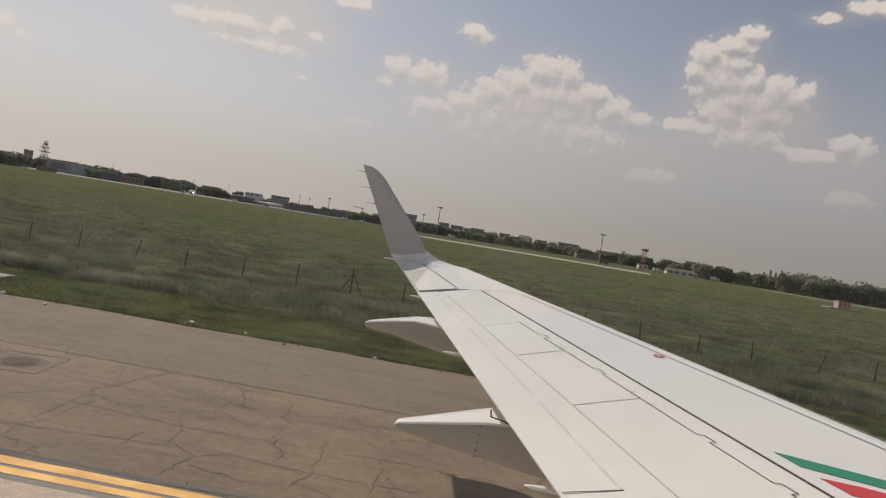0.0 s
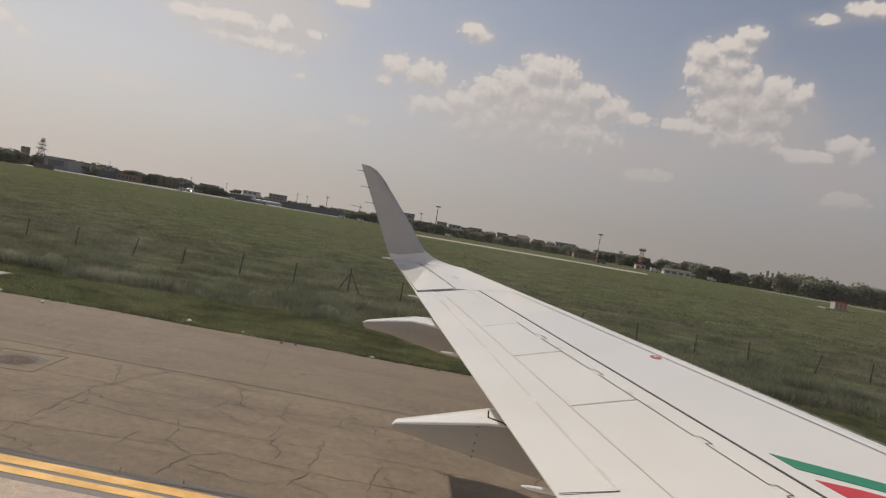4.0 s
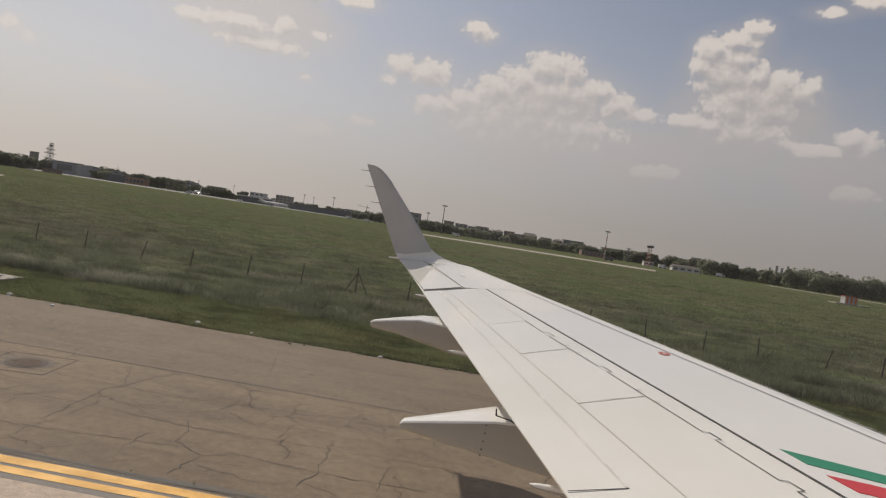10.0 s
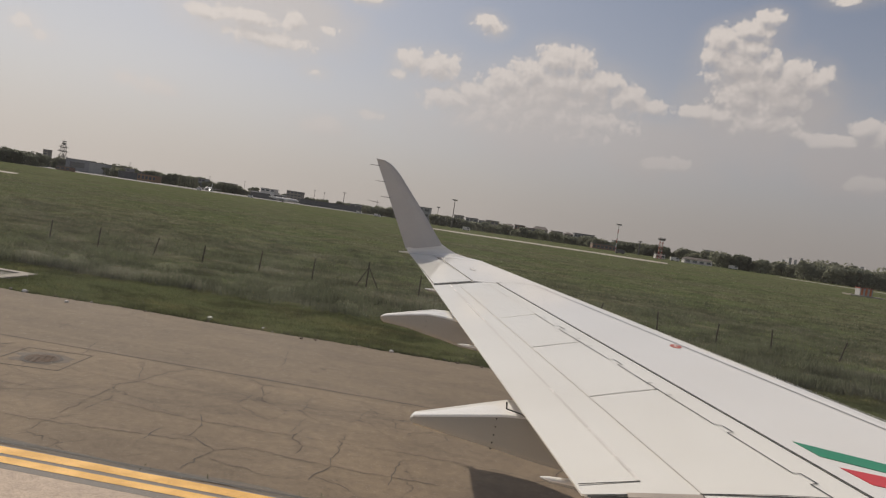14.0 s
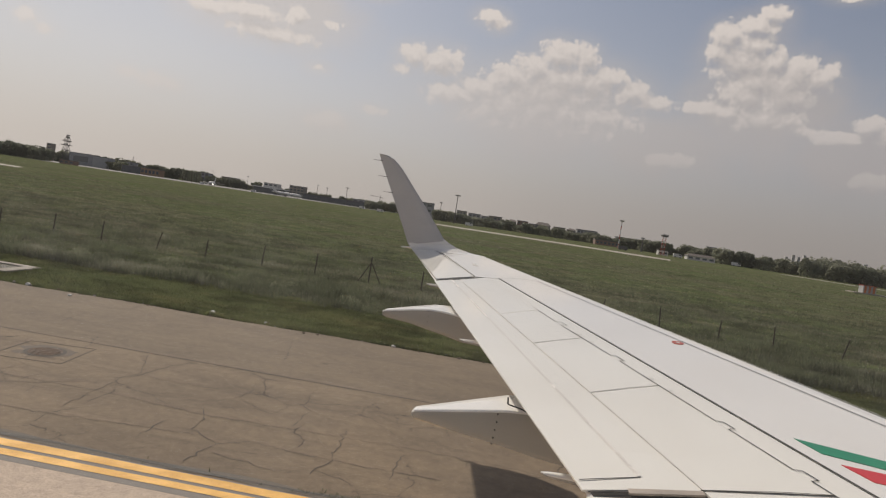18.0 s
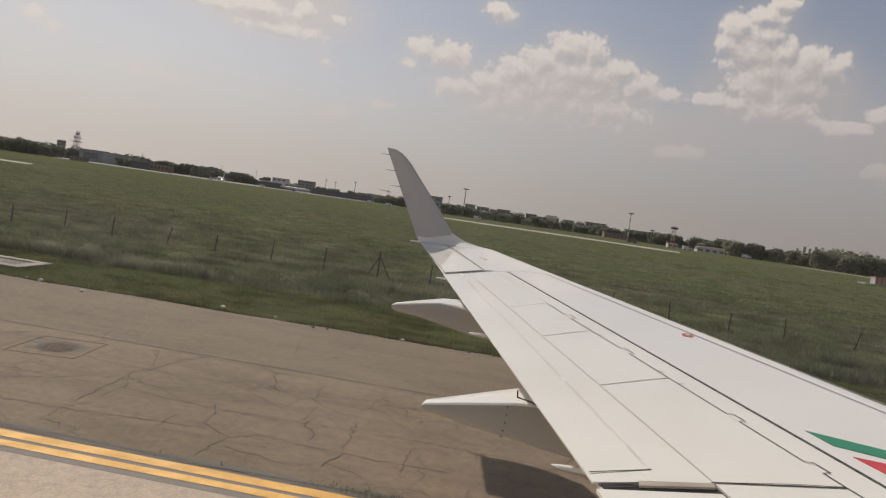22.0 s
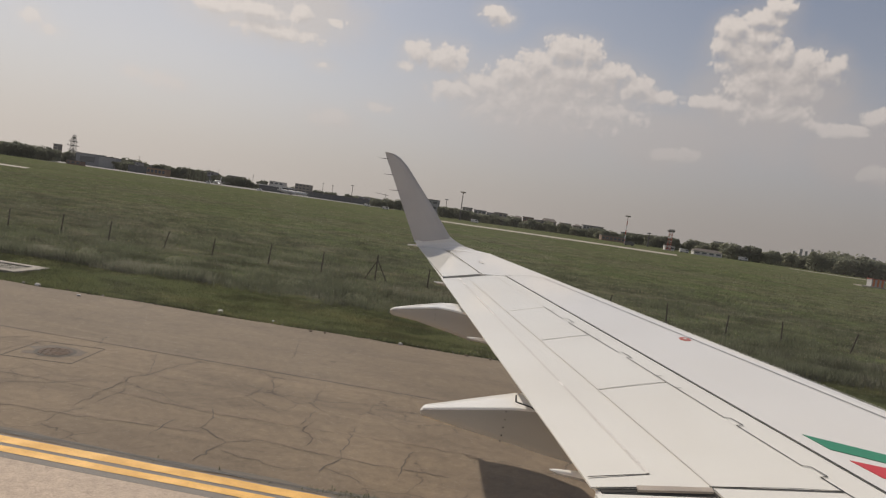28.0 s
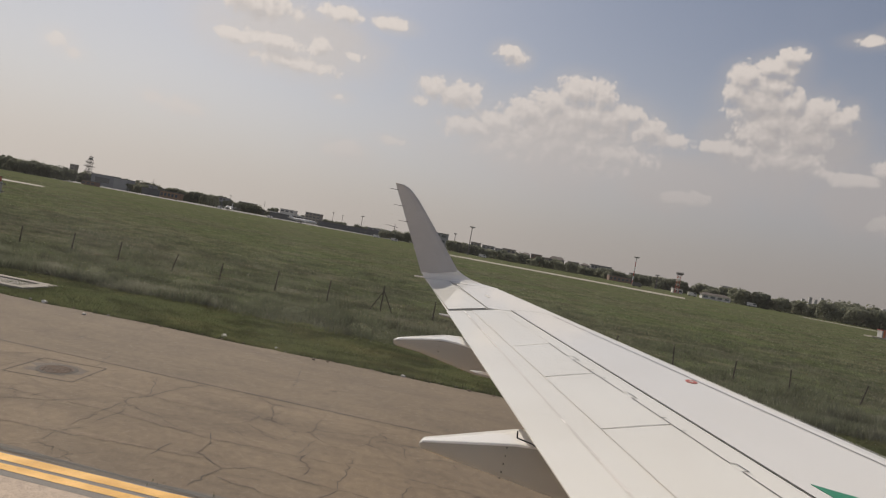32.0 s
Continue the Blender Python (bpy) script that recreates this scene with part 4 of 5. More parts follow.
pane = part("cabin_window_pane", bm, PANE, airliner, "clear, faintly dusty acrylic cabin window pane", smooth=True)
pane.visible_shadow = False
for gx, gy, gz in ((2.3, 1.75, 2.1), (2.3, -4.15, 2.1), (12.0, -1.2, 1.7)):
    bm = bmesh.new()
    tube(bm, (gx, gy, 0.5), (gx, gy, gz), 0.09, 0.12, 12)
    tube(bm, (gx, gy - 0.28, 0.5), (gx, gy + 0.28, 0.5), 0.06, 0.06, 10)
    part("landing_gear_leg", bm, METAL, airliner, "bare metal landing gear leg")
    for s in (-0.25, 0.25):
        bm = bmesh.new()
        tube(bm, (gx, gy + s - 0.13, 0.49), (gx, gy + s + 0.13, 0.49), 0.455, 0.455, 24)
        part("wheel", bm, TYRE, airliner, "black landing gear tyre")

# ---- grass ----


def tufts(name, label, count, y0, y1, height, blade_w, blades, mat, patch=0.0, lean=0.35, power=1.0, keep=None):
    """Tufts of tapering blades spread over the meadow between two depths, joined into one mesh."""
    y = y0 + (y1 - y0) * rng.random(count) ** power
    x = (rng.random(count) * 1.70 - 0.98) * y + rng.normal(0, 3, count)
    if patch:
        keepers = np.array([noise.noise(Vector((a * 0.11, b * 0.22, 4.0))) + 0.5 * noise.noise(Vector((a * 0.5, b * 0.7, 9.0))) for a, b in zip(x, y)])
        ok = keepers + patch * rng.normal(0, 1, count) * 0.25 > 0.0
        x, y = x[ok], y[ok]
    if keep is not None:
        ok = keep(x, y)
        x, y = x[ok], y[ok]
    swell = np.array([1.0 + 0.8 * noise.noise(Vector((a * 0.3, b * 0.4, 2.0))) + 0.4 * noise.noise(Vector((a * 1.1, b * 1.1, 6.0))) for a, b in zip(x, y)])
    n = len(x)
    turn = rng.random((n, blades)) * 2 * np.pi
    size = height * (0.55 + 0.75 * rng.random((n, blades))) * swell[:, None]
    far = size * lean * (0.3 + rng.random((n, blades)))
    bx = x[:, None] + rng.normal(0, 0.10 * height / 0.3, (n, blades))
    by = y[:, None] + rng.normal(0, 0.10 * height / 0.3, (n, blades))
    side = blade_w * (0.6 + 0.8 * rng.random((n, blades)))
    v = np.empty((n, blades, 4, 3), np.float32)
    ct, st = np.cos(turn), np.sin(turn)
    v[..., 0, :] = np.stack([bx - st * side, by + ct * side, 0 * bx], -1)
    v[..., 1, :] = np.stack([bx + st * side, by - ct * side, 0 * bx], -1)
    v[..., 2, :] = np.stack([bx + ct * far * 0.4 + st * side * 0.7, by + st * far * 0.4 - ct * side * 0.7, size * 0.6], -1)
    v[..., 3, :] = np.stack([bx + ct * far, by + st * far, size], -1)
    total = n * blades
    quads = (np.arange(total, dtype=np.int32)[:, None] * 4 + np.array([0, 1, 2, 3], np.int32)).ravel()
    me = bpy.data.meshes.new(name)
    me.vertices.add(total * 4)
    me.vertices.foreach_set("co", v.reshape(-1))
    me.loops.add(total * 4)
    me.loops.foreach_set("vertex_index", quads)
    me.polygons.add(total)
    me.polygons.foreach_set("loop_start", np.arange(0, total * 4, 4, dtype=np.int32))
    me.update()
    me.materials.append(mat)
    return tagged(new(name, me), label, "grass", "", "stuff")


tufts("grass", "short green verge grass along the pavement edge", 70000, 16.95, 22.2, 0.09, 0.008, 5, VERGE, lean=0.7)
tufts("grass", "tall grey-green weeds in a band behind the verge", 40000, 21.2, 26.0, 0.30, 0.0045, 6, WEEDS, patch=1.0, lean=0.28)
tufts("grass", "scattered taller weeds in the meadow", 26000, 24.0, 56.0, 0.20, 0.007, 6, WEEDS, patch=1.2, lean=0.35)
tufts("grass", "shin-high meadow grass", 88000, 21.6, 46.0, 0.085, 0.007, 5, BLADES, power=1.2, lean=0.6)
tufts("grass", "rough meadow grass farther out", 80000, 44.0, 110.0, 0.09, 0.017, 4, FIELD, power=1.2, lean=1.0)
tufts("grass", "rough meadow grass in the distance", 36000, 100.0, 240.0, 0.10, 0.04, 4, FIELD, power=1.3, lean=1.0,
      keep=lambda x, y: ~((y > 145) & (y < 178) & (x < -112)) & ~((y > 222) & (x > -60) & (x < 70)))
tufts("grass", "small weeds growing in the tar joint", 9000, 7.60, 7.80, 0.05, 0.006, 4, WEEDS, patch=0.6)

# ---- fence posts, drain slab, manhole ----


def fence_post(x, y, tall, lean_x, lean_y, seed):
    bm = bmesh.new()
    r = random.Random(seed)
    rings = []
    for k in range(6):
        f = k / 5
        w = 0.034 - 0.006 * f + r.uniform(-0.003, 0.003)
        c = Vector((lean_x * f, lean_y * f, tall * f - 0.05))
        rings.append([c + Vector((w * math.cos(a), w * math.sin(a), 0)) for a in [2 * math.pi * i / 7 for i in range(7)]])
    loft(bm, rings)
    ob = part("fence_post", bm, POST)
    ob.location = (x, y, 0)
    return tagged(ob, "dark weathered wooden fence post in tall grass", "fence post", "posts along the meadow")


fr = random.Random(3)
for i in range(20):
    x = -27.5 + 2.65 * i + fr.uniform(-0.2, 0.2)
    if i == 8:
        continue
    fence_post(x, 30.0 + fr.uniform(-0.25, 0.25), fr.uniform(0.92, 1.1), fr.uniform(-0.1, 0.1) if i % 4 else 0.22, fr.uniform(-0.1, 0.1), i)
braced = thing("braced_fence_post", "dark fence post with two slanting braces", "fence post", "posts along the meadow", (-6.25, 30.1, 0))
bm = bmesh.new()
tube(bm, (0, 0, -0.05), (0.02, 0, 1.25), 0.036, 0.03)
part("post", bm, POST, braced)
for sx in (-0.55, 0.6):
    bm = bmesh.new()
    tube(bm, (sx, 0.05, -0.05), (0.03, 0.0, 1.0), 0.026, 0.022)
    part("brace", bm, POST, braced)

bm = bmesh.new()
bm.faces.new([bm.verts.new((-8.2 + (0.50 + 0.25 * noise.noise(Vector((math.cos(a) * 2, math.sin(a) * 2, 1)))) * math.cos(a), 11.3 + (0.42 + 0.2 * noise.noise(Vector((math.cos(a) * 2, math.sin(a) * 2, 5)))) * math.sin(a), 0.0325)) for a in [2 * math.pi * i / 40 for i in range(40)]])
part("oil_stain", bm, STAIN, road, "dark stain round the manhole")
for k in range(4):
    a = radians(90 * k + 8)
    bm = bmesh.new()
    box(bm, -8.2 + 0.62 * math.cos(a), 11.3 + 0.62 * math.sin(a), 0.0275, 0.02, 1.25, 0.0065, a)
    part("cut_seam", bm, CRACK, road, "dark saw-cut seam round the manhole")
manhole = thing("manhole_cover", "round rusty iron manhole cover in the pavement", "manhole", "", (-8.2, 11.3, 0.03))
bm = bmesh.new()
tube(bm, (0, 0, -0.02), (0, 0, 0.006), 0.36, 0.355, 32)
part("frame", bm, CRACK, manhole)
bm = bmesh.new()
tube(bm, (0, 0, 0.002), (0, 0, 0.012), 0.29, 0.285, 32)
cover = part("cover", bm, RUST, manhole)
for k in range(-3, 4):
    half = math.sqrt(max(0.0, 0.25 ** 2 - (k * 0.07) ** 2))
    bm = bmesh.new()
    box(bm, 0, k * 0.07, 0.011, 2 * half, 0.03, 0.006)
    part("rib", bm, RUST, cover)

drain = thing("drain_cover", "pale concrete drain surround with a dark lid in the verge", "drain", "", (-15.6, 18.6, 0))
for w, d, x, y in ((2.2, 0.28, 0, -0.62), (2.2, 0.28, 0, 0.62), (0.4, 0.96, -0.9, 0), (0.4, 0.96, 0.9, 0)):
    bm = bmesh.new()
    box(bm, x, y, 0, w, d, 0.13)
    bmesh.ops.bevel(bm, geom=bm.edges[:], offset=0.015, segments=1, affect="EDGES")
    part("kerb", bm, SLAB, drain)
bm = bmesh.new()
box(bm, 0, 0, 0, 1.4, 0.96, 0.09)
part("lid", bm, GREY_LINE, drain)

# crumbs of broken asphalt and litter along the pavement edge
er = random.Random(8)
for i in range(70):
    bm = bmesh.new()
    s = er.uniform(0.015, 0.055)
    bmesh.ops.create_icosphere(bm, subdivisions=1, radius=s)
    for v in bm.verts:
        v.co = Vector((v.co.x * er.uniform(0.7, 1.4), v.co.y * er.uniform(0.6, 1.2), v.co.z * er.uniform(0.4, 0.8)))
    ob = part("asphalt_crumb", bm, er.choice((SLAB, PALE_LANE, PALE_LANE)))
    ob.location = (er.uniform(-18, 4), EDGE + er.gauss(0.08, 0.12), 0.03 + s * 0.3)
    tagged(ob, "loose crumb of broken pavement at the grass edge", "stone", "crumbs along the pavement edge")

# pale scraps of stone lying on the edge
for x, y, s in ((-7.75, 17.2, 0.10), (-6.2, 17.15, 0.055), (-11.4, 16.4, 0.05), (-13.0, 16.9, 0.07), (-2.6, 16.9, 0.06)):
    bm = bmesh.new()
    bmesh.ops.create_icosphere(bm, subdivisions=2, radius=s)
    for v in bm.verts:
        v.co *= 1.0 + 0.5 * noise.noise(v.co * 14 + Vector((x, y, 0)))
        v.co.z *= 0.6
    ob = part("pale_stone", bm, WALLS["white"])
    ob.location = (x, y, 0.03 + s * 0.35)
    tagged(ob, "pale whitish stone on the broken pavement edge", "stone", "pale stones along the edge")

# round inset taxiway light beside the yellow line
inset = thing("inset_light", "round grey metal inset taxiway light in the pavement", "light", "", (-8.2, 7.72, 0.034))
bm = bmesh.new()
tube(bm, (0, 0, -0.02), (0, 0, 0.012), 0.23, 0.20, 28)
part("ring", bm, GREY_LINE, inset)
bm = bmesh.new()
tube(bm, (0, 0, 0.0), (0, 0, 0.03), 0.14, 0.10, 24)
hub = part("dome", bm, STEEL, inset)
for k in range(5):
    a = 2 * math.pi * k / 5
    bm = bmesh.new()
    box(bm, 0.11 * math.cos(a), 0.11 * math.sin(a), 0.012, 0.13, 0.035, 0.012, a)
    part("arm", bm, METAL, inset)

# pale woolly weed clumps behind the verge


def weed_clump(x, y, wide, tall, seed):
    r = np.random.default_rng(seed)
    n = 1100
    d = r.normal(size=(n, 3))
    d /= np.linalg.norm(d, axis=1)[:, None]
    d *= (r.random(n) ** 0.4)[:, None]
    c = np.stack([d[:, 0] * wide, d[:, 1] * wide * 0.8, np.abs(d[:, 2]) * tall], 1)
    a = r.normal(size=(n, 3)) * (0.014, 0.014, 0.035)
    b = r.normal(size=(n, 3)) * 0.008
    v = np.stack([c - a, c + b, c + a + (0, 0, 0.03), c - b], 1).reshape(-1, 3)
    me = bpy.data.meshes.new("weed_clump")
    me.from_pydata(v.tolist(), [], (np.arange(n)[:, None] * 4 + np.arange(4)).tolist())
    me.materials.append(CLUMP)
    ob = new("weed_clump", me)
    ob.location = (x, y, 0.0)
    return tagged(ob, "pale grey-green woolly weed clump in the meadow", "plant", "weed clumps behind the verge")


for i, (x, y, w, h) in enumerate(((-16.2, 23.6, 0.45, 0.4), (-11.8, 22.4, 0.5, 0.32), (-8.0, 23.8, 0.7, 0.35), (-5.4, 23.0, 0.5, 0.32), (-13.6, 25.6, 0.6, 0.35))):
    weed_clump(x, y, w, h, 60 + i)

# slim marker pole with a red lamp and a small cabinet at its foot
marker = thing("marker_pole", "slim dark pole with sensor arms and a red lamp", "pole", "", (-27.2, 30.6, 0))
bm = bmesh.new()
tube(bm, (0, 0, -0.05), (0.05, 0, 2.7), 0.045, 0.035, 8)
part("pole", bm, STEEL, marker)
bm = bmesh.new()
box(bm, 0.05, 0, 2.2, 0.2, 0.16, 0.6)
part("sensor_box", bm, WALLS["pale"], marker)
for z in (2.3, 2.7):
    bm = bmesh.new()
    tube(bm, (-0.2, 0, z), (0.38, 0, z), 0.03, 0.03, 6)
    part("sensor_arm", bm, STEEL, marker)
bm = bmesh.new()
tube(bm, (0.05, 0, 2.8), (0.05, 0, 3.05), 0.06, 0.05, 10)
part("lamp", bm, RED_STEEL, marker, "red obstruction lamp")
bm = bmesh.new()
box(bm, -0.3, 0, 0, 0.5, 0.3, 0.5)
part("cabinet", bm, WALLS["grey"], marker)

# ---- far things: u is the sideways slope from the camera, d the distance ahead ----


def building(u0, u1, d, h, tone, storeys, roof="flat", cols=0, label="", deep=14.0, name="building"):
    w, x = (u1 - u0) * d, (u0 + u1) / 2 * d
    b = thing(name, label, "building", "", (x, d + deep / 2, 0))
    bm = bmesh.new()
    box(bm, 0, 0, 0, w, deep, h)
    part("wall", bm, WALLS[tone], b)
    bm = bmesh.new()
    if roof == "flat":
        box(bm, 0, 0, h, w + 0.6, deep + 0.6, 0.5)
        part("roof", bm, ROOF_GREY, b)
    elif roof == "white":
        box(bm, 0, -0.5, h, w + 1.5, deep + 2.5, 1.0)
        part("roof", bm, WHITE_STEEL, b)
    else:
        ring = [(-w / 2 - 0.5, -deep / 2 - 0.5, h), (w / 2 + 0.5, -deep / 2 - 0.5, h), (w / 2 + 0.5, deep / 2 + 0.5, h), (-w / 2 - 0.5, deep / 2 + 0.5, h)]
        v = [bm.verts.new(p) for p in ring] + [bm.verts.new((-w / 2 + 2, 0, h + min(deep, w) * 0.22)), bm.verts.new((w / 2 - 2, 0, h + min(deep, w) * 0.22))]
        for f in ((0, 1, 5, 4), (2, 3, 4, 5), (1, 2, 5), (3, 0, 4), (3, 2, 1, 0)):
            bm.faces.new([v[i] for i in f])
        part("roof", bm, ROOF_TILE, b)
    cols = 0 if cols < 0 else cols or max(1, int(w / 7))
    step = h / storeys
    pane = None
    for s in range(storeys):
        for c in range(cols):
            cw = w / cols
            if pane is None:
                bm = bmesh.new()
                box(bm, 0, 0, 0, cw * 0.62, 0.12, step * 0.45)
                pane = part("window", bm, GLASS, b)
                ob = pane
            else:
                ob = new("window", pane.data)
                ob.parent = b
            ob.location = (-w / 2 + cw * (c + 0.5), -deep / 2 - 0.02, s * step + step * 0.32)
    return b


building(-0.7253, -0.6840, 900, 17, "grey", 1, label="long grey hangar block with a wide dark door", cols=1)
building(-0.6840, -0.6560, 880, 15.5, "pale", 1, label="plain pale grey airport block beside the hangar", cols=-1)
building(-0.766, -0.757, 950, 26, "beige", 6, label="slim pale tower block among trees", cols=1, deep=9)
building(-0.6330, -0.6010, 830, 9, "dark", 1, label="low dark building with a pale roof edge", cols=-1)
building(-0.6005, -0.5690, 830, 9, "orange", 1, label="low building with an orange-brown front", cols=5)
building(-0.6250, -0.6150, 930, 15, "grey", 3, label="grey flat-roofed block behind the low building", cols=2)
building(-0.6000, -0.5820, 940, 13, "beige", 3, label="beige flat-roofed block behind the apron", cols=3)
building(-0.4990, -0.4870, 900, 15, "grey", 3, label="grey block behind the trees", cols=2)
building(-0.4650, -0.4400, 920, 14, "beige", 3, label="rounded beige building beyond the apron", cols=4)
building(-0.4110, -0.3600, 760, 6.5, "dark", 2, "white", 12, "long low terminal building with a bright white roof")
building(-0.3950, -0.3720, 900, 14, "white", 3, label="pale block rising behind the terminal", cols=3)
building(-0.3530, -0.3290, 900, 15.5, "beige", 4, label="beige office block behind the terminal", cols=4)
building(-0.3300, -0.2050, 760, 6.0, "dark", 2, label="long dark glazed terminal pier", cols=16)
building(-0.2500, -0.2150, 900, 9.5, "grey", 2, label="grey hall behind the terminal pier", cols=4)
for u, w, h, tone, roof in ((-0.060, 0.018, 9.6, "grey", "flat"), (-0.080, 0.014, 10.4, "beige", "flat"), (-0.044, 0.010, 8.8, "grey", "flat"), (0.030, 0.012, 8.2, "beige", "flat"), (-0.028, 0.020, 9.8, "beige", "flat"), (-0.002, 0.013, 8.2, "beige", "tile"), (0.014, 0.016, 9.4, "brick", "flat"),
                            (0.045, 0.022, 8.6, "beige", "tile"), (0.070, 0.016, 8.6, "beige", "flat"), (0.088, 0.012, 8.0, "beige", "tile"), (-0.140, 0.03, 13.0, "grey", "flat"), (0.172, 0.034, 8.0, "grey", "flat")):
    building(u - w / 2, u + w / 2, 560, h, tone, 3, roof, 3, "pale apartment house among dark trees", 11, "house")
building(0.0960, 0.1260, 560, 9.5, "grey", 3, label="broad grey-brown block among trees", cols=6)
building(0.1250, 0.1600, 480, 3.4, "brick", 1, label="low reddish brick sheds at the airfield edge", cols=6)
building(0.2600, 0.3000, 385, 2.3, "white", 1, "tile", 4, "low white service building with a brown tiled roof", 6)
building(0.2180, 0.2320, 398, 2.6, "white", 1, "flat", 2, "white equipment hut at the foot of the mast", 5, "hut")
hut = thing("hut", "small orange and white striped equipment hut on a pale slab", "hut", "", (87.5, 170.0, 0))
bm = bmesh.new()
box(bm, 0, 0, 0.0, 8.0, 4.0, 0.3)
part("slab", bm, SLAB, hut)
bm = bmesh.new()
box(bm, 0, 0, 0.3, 3.0, 2.2, 1.7)
part("wall", bm, WALLS["pale"], hut)
for k in range(3):
    bm = bmesh.new()
    box(bm, -1.0 + 1.0 * k, -1.11, 0.35, 0.5, 0.06, 1.6)
    part("orange_panel", bm, WALLS["signal"], hut)
bm = bmesh.new()
box(bm, 0, 0, 2.0, 3.2, 2.4, 0.15)
part("roof", bm, RED_STEEL, hut)
building(0.2850, 0.3000, 2400, 36, "distant", 8, label="hazy distant apartment block", cols=4, deep=20)
for u, h, w in ((0.398, 68, 14), (0.4075, 85, 16), (0.4150, 76, 15), (0.4230, 92, 15), (0.5000, 84, 20), (0.5070, 92, 20)):
    building(u - w / 8400, u + w / 8400, 4200, h, "distant", 10, label="hazy distant tower block on the skyline", cols=3, deep=16, name="tower_block")


def mast(u, d, h, label, head=1.6, banded=False, thick=0.22):
    m = thing("floodlight_mast", label, "mast", "masts round the airfield", (u * d, d, 0))
    n = 6 if banded else 1
    for k in range(n):
        bm = bmesh.new()
        tube(bm, (0, 0, h * k / n), (0, 0, h * (k + 1) / n), thick * (1 - 0.4 * k / n), thick * (1 - 0.4 * (k + 1) / n), 8)
        part("pole" if n == 1 else "pole_section", bm, STEEL if n == 1 else (RED_STEEL, WHITE_STEEL)[k % 2], m)
    bm = bmesh.new()
    tube(bm, (0, 0, h), (0, 0, h + 0.35), head * 0.75, head, 12)
    part("lamp_ring", bm, STEEL, m)
    for k in range(6):
        a = math.pi * k / 3
        bm = bmesh.new()
        box(bm, head * 0.8 * math.cos(a), head * 0.8 * math.sin(a), h - 0.4, 0.5, 0.5, 0.4, a)
        part("floodlight", bm, LAMP_GLASS, m)
    return m


mast(-0.0890, 420, 18.2, "tall grey floodlight mast with a ring of lamps", 1.9, thick=0.34)
mast(0.1590, 420, 17.2, "tall banded floodlight mast with a ring of lamps", 1.7, True, 0.34)
mast(-0.1125, 560, 15.0, "grey floodlight mast above the trees", 1.6, thick=0.3)
mast(-0.2610, 700, 19.0, "grey apron floodlight mast", 2.2, thick=0.4)
mast(-0.3080, 760, 18.5, "slender grey apron mast", 1.2, thick=0.32)
mast(-0.2925, 760, 17.0, "slender grey apron mast", 1.2, thick=0.3)
mast(-0.4220, 820, 18.0, "slender grey mast above the trees", 1.0, thick=0.28)
mast(-0.4800, 860, 19.0, "slender grey mast above the trees", 1.0, thick=0.28)
mast(-0.6150, 860, 22.0, "slender grey mast above the trees", 1.0, thick=0.28)
mast(0.1930, 425, 8.6, "short grey mast with a wide head", 1.4, thick=0.5)


def lattice(u, d, h, base, tip, label, name, mats, decks):
    """A square lattice mast with legs, rings of struts, crossed braces and decks."""
    m = thing(name, label, "tower", "", (u * d, d, 0))
    corner = lambda f, i: Vector(((base + (tip - base) * f) * (1 if i in (0, 3) else -1) / 2, (base + (tip - base) * f) * (1 if i < 2 else -1) / 2, h * f))  # noqa: E731
    bays = 8
    for i in range(4):
        bm = bmesh.new()
        tube(bm, corner(0, i), corner(1, i), base * 0.036, base * 0.03, 6)
        part("leg", bm, mats[0], m)
    for b in range(bays):
        bm = bmesh.new()
        for i in range(4):
            j = (i + 1) % 4
            f0, f1 = b / bays, (b + 1) / bays
            tube(bm, corner(f1, i), corner(f1, j), base * 0.02, base * 0.02, 5)
            tube(bm, corner(f0, i), corner(f1, j), base * 0.017, base * 0.017, 5)
            tube(bm, corner(f0, j), corner(f1, i), base * 0.017, base * 0.017, 5)
        part("bracing", bm, mats[b % len(mats)], m)
    for f, w in decks:
        bm = bmesh.new()
        box(bm, 0, 0, h * f, w, w, 0.5)
        for k in range(5):
            box(bm, -w / 2 + w * k / 4, -w / 2, h * f + 0.5, 0.12, 0.12, 1.1)
        box(bm, 0, -w / 2, h * f + 1.5, w, 0.12, 0.15)
        part("platform", bm, STEEL, m)
    return m


lat = lattice(-0.7310, 620, 26.0, 4.6, 3.6, "grey steel lattice radar tower with stacked platforms", "lattice_tower", (STEEL,), ((0.52, 6.5), (0.72, 7.5), (0.88, 6.0)))
bm = bmesh.new()
box(bm, 0, 0, 26.0, 2.6, 2.6, 1.8)
tube(bm, (0, 0, 28), (0, 0, 31), 0.15, 0.08)
box(bm, 0.4, 0, 28.4, 4.5, 0.4, 0.9)
part("radar_cabin", bm, STEEL, lat)
building(-0.741, -0.716, 610, 4.0, "brick", 1, label="low reddish equipment sheds at the tower foot", cols=3, deep=8, name="shed")
rw = lattice(0.2235, 395, 11.2, 2.0, 1.7, "red and white banded lattice mast", "lattice_mast", (RED_STEEL, WHITE_STEEL), ((0.96, 3.2),))
bm = bmesh.new()
box(bm, 0, 0, 11.2, 3.6, 3.6, 0.7)
part("head", bm, STEEL, rw)


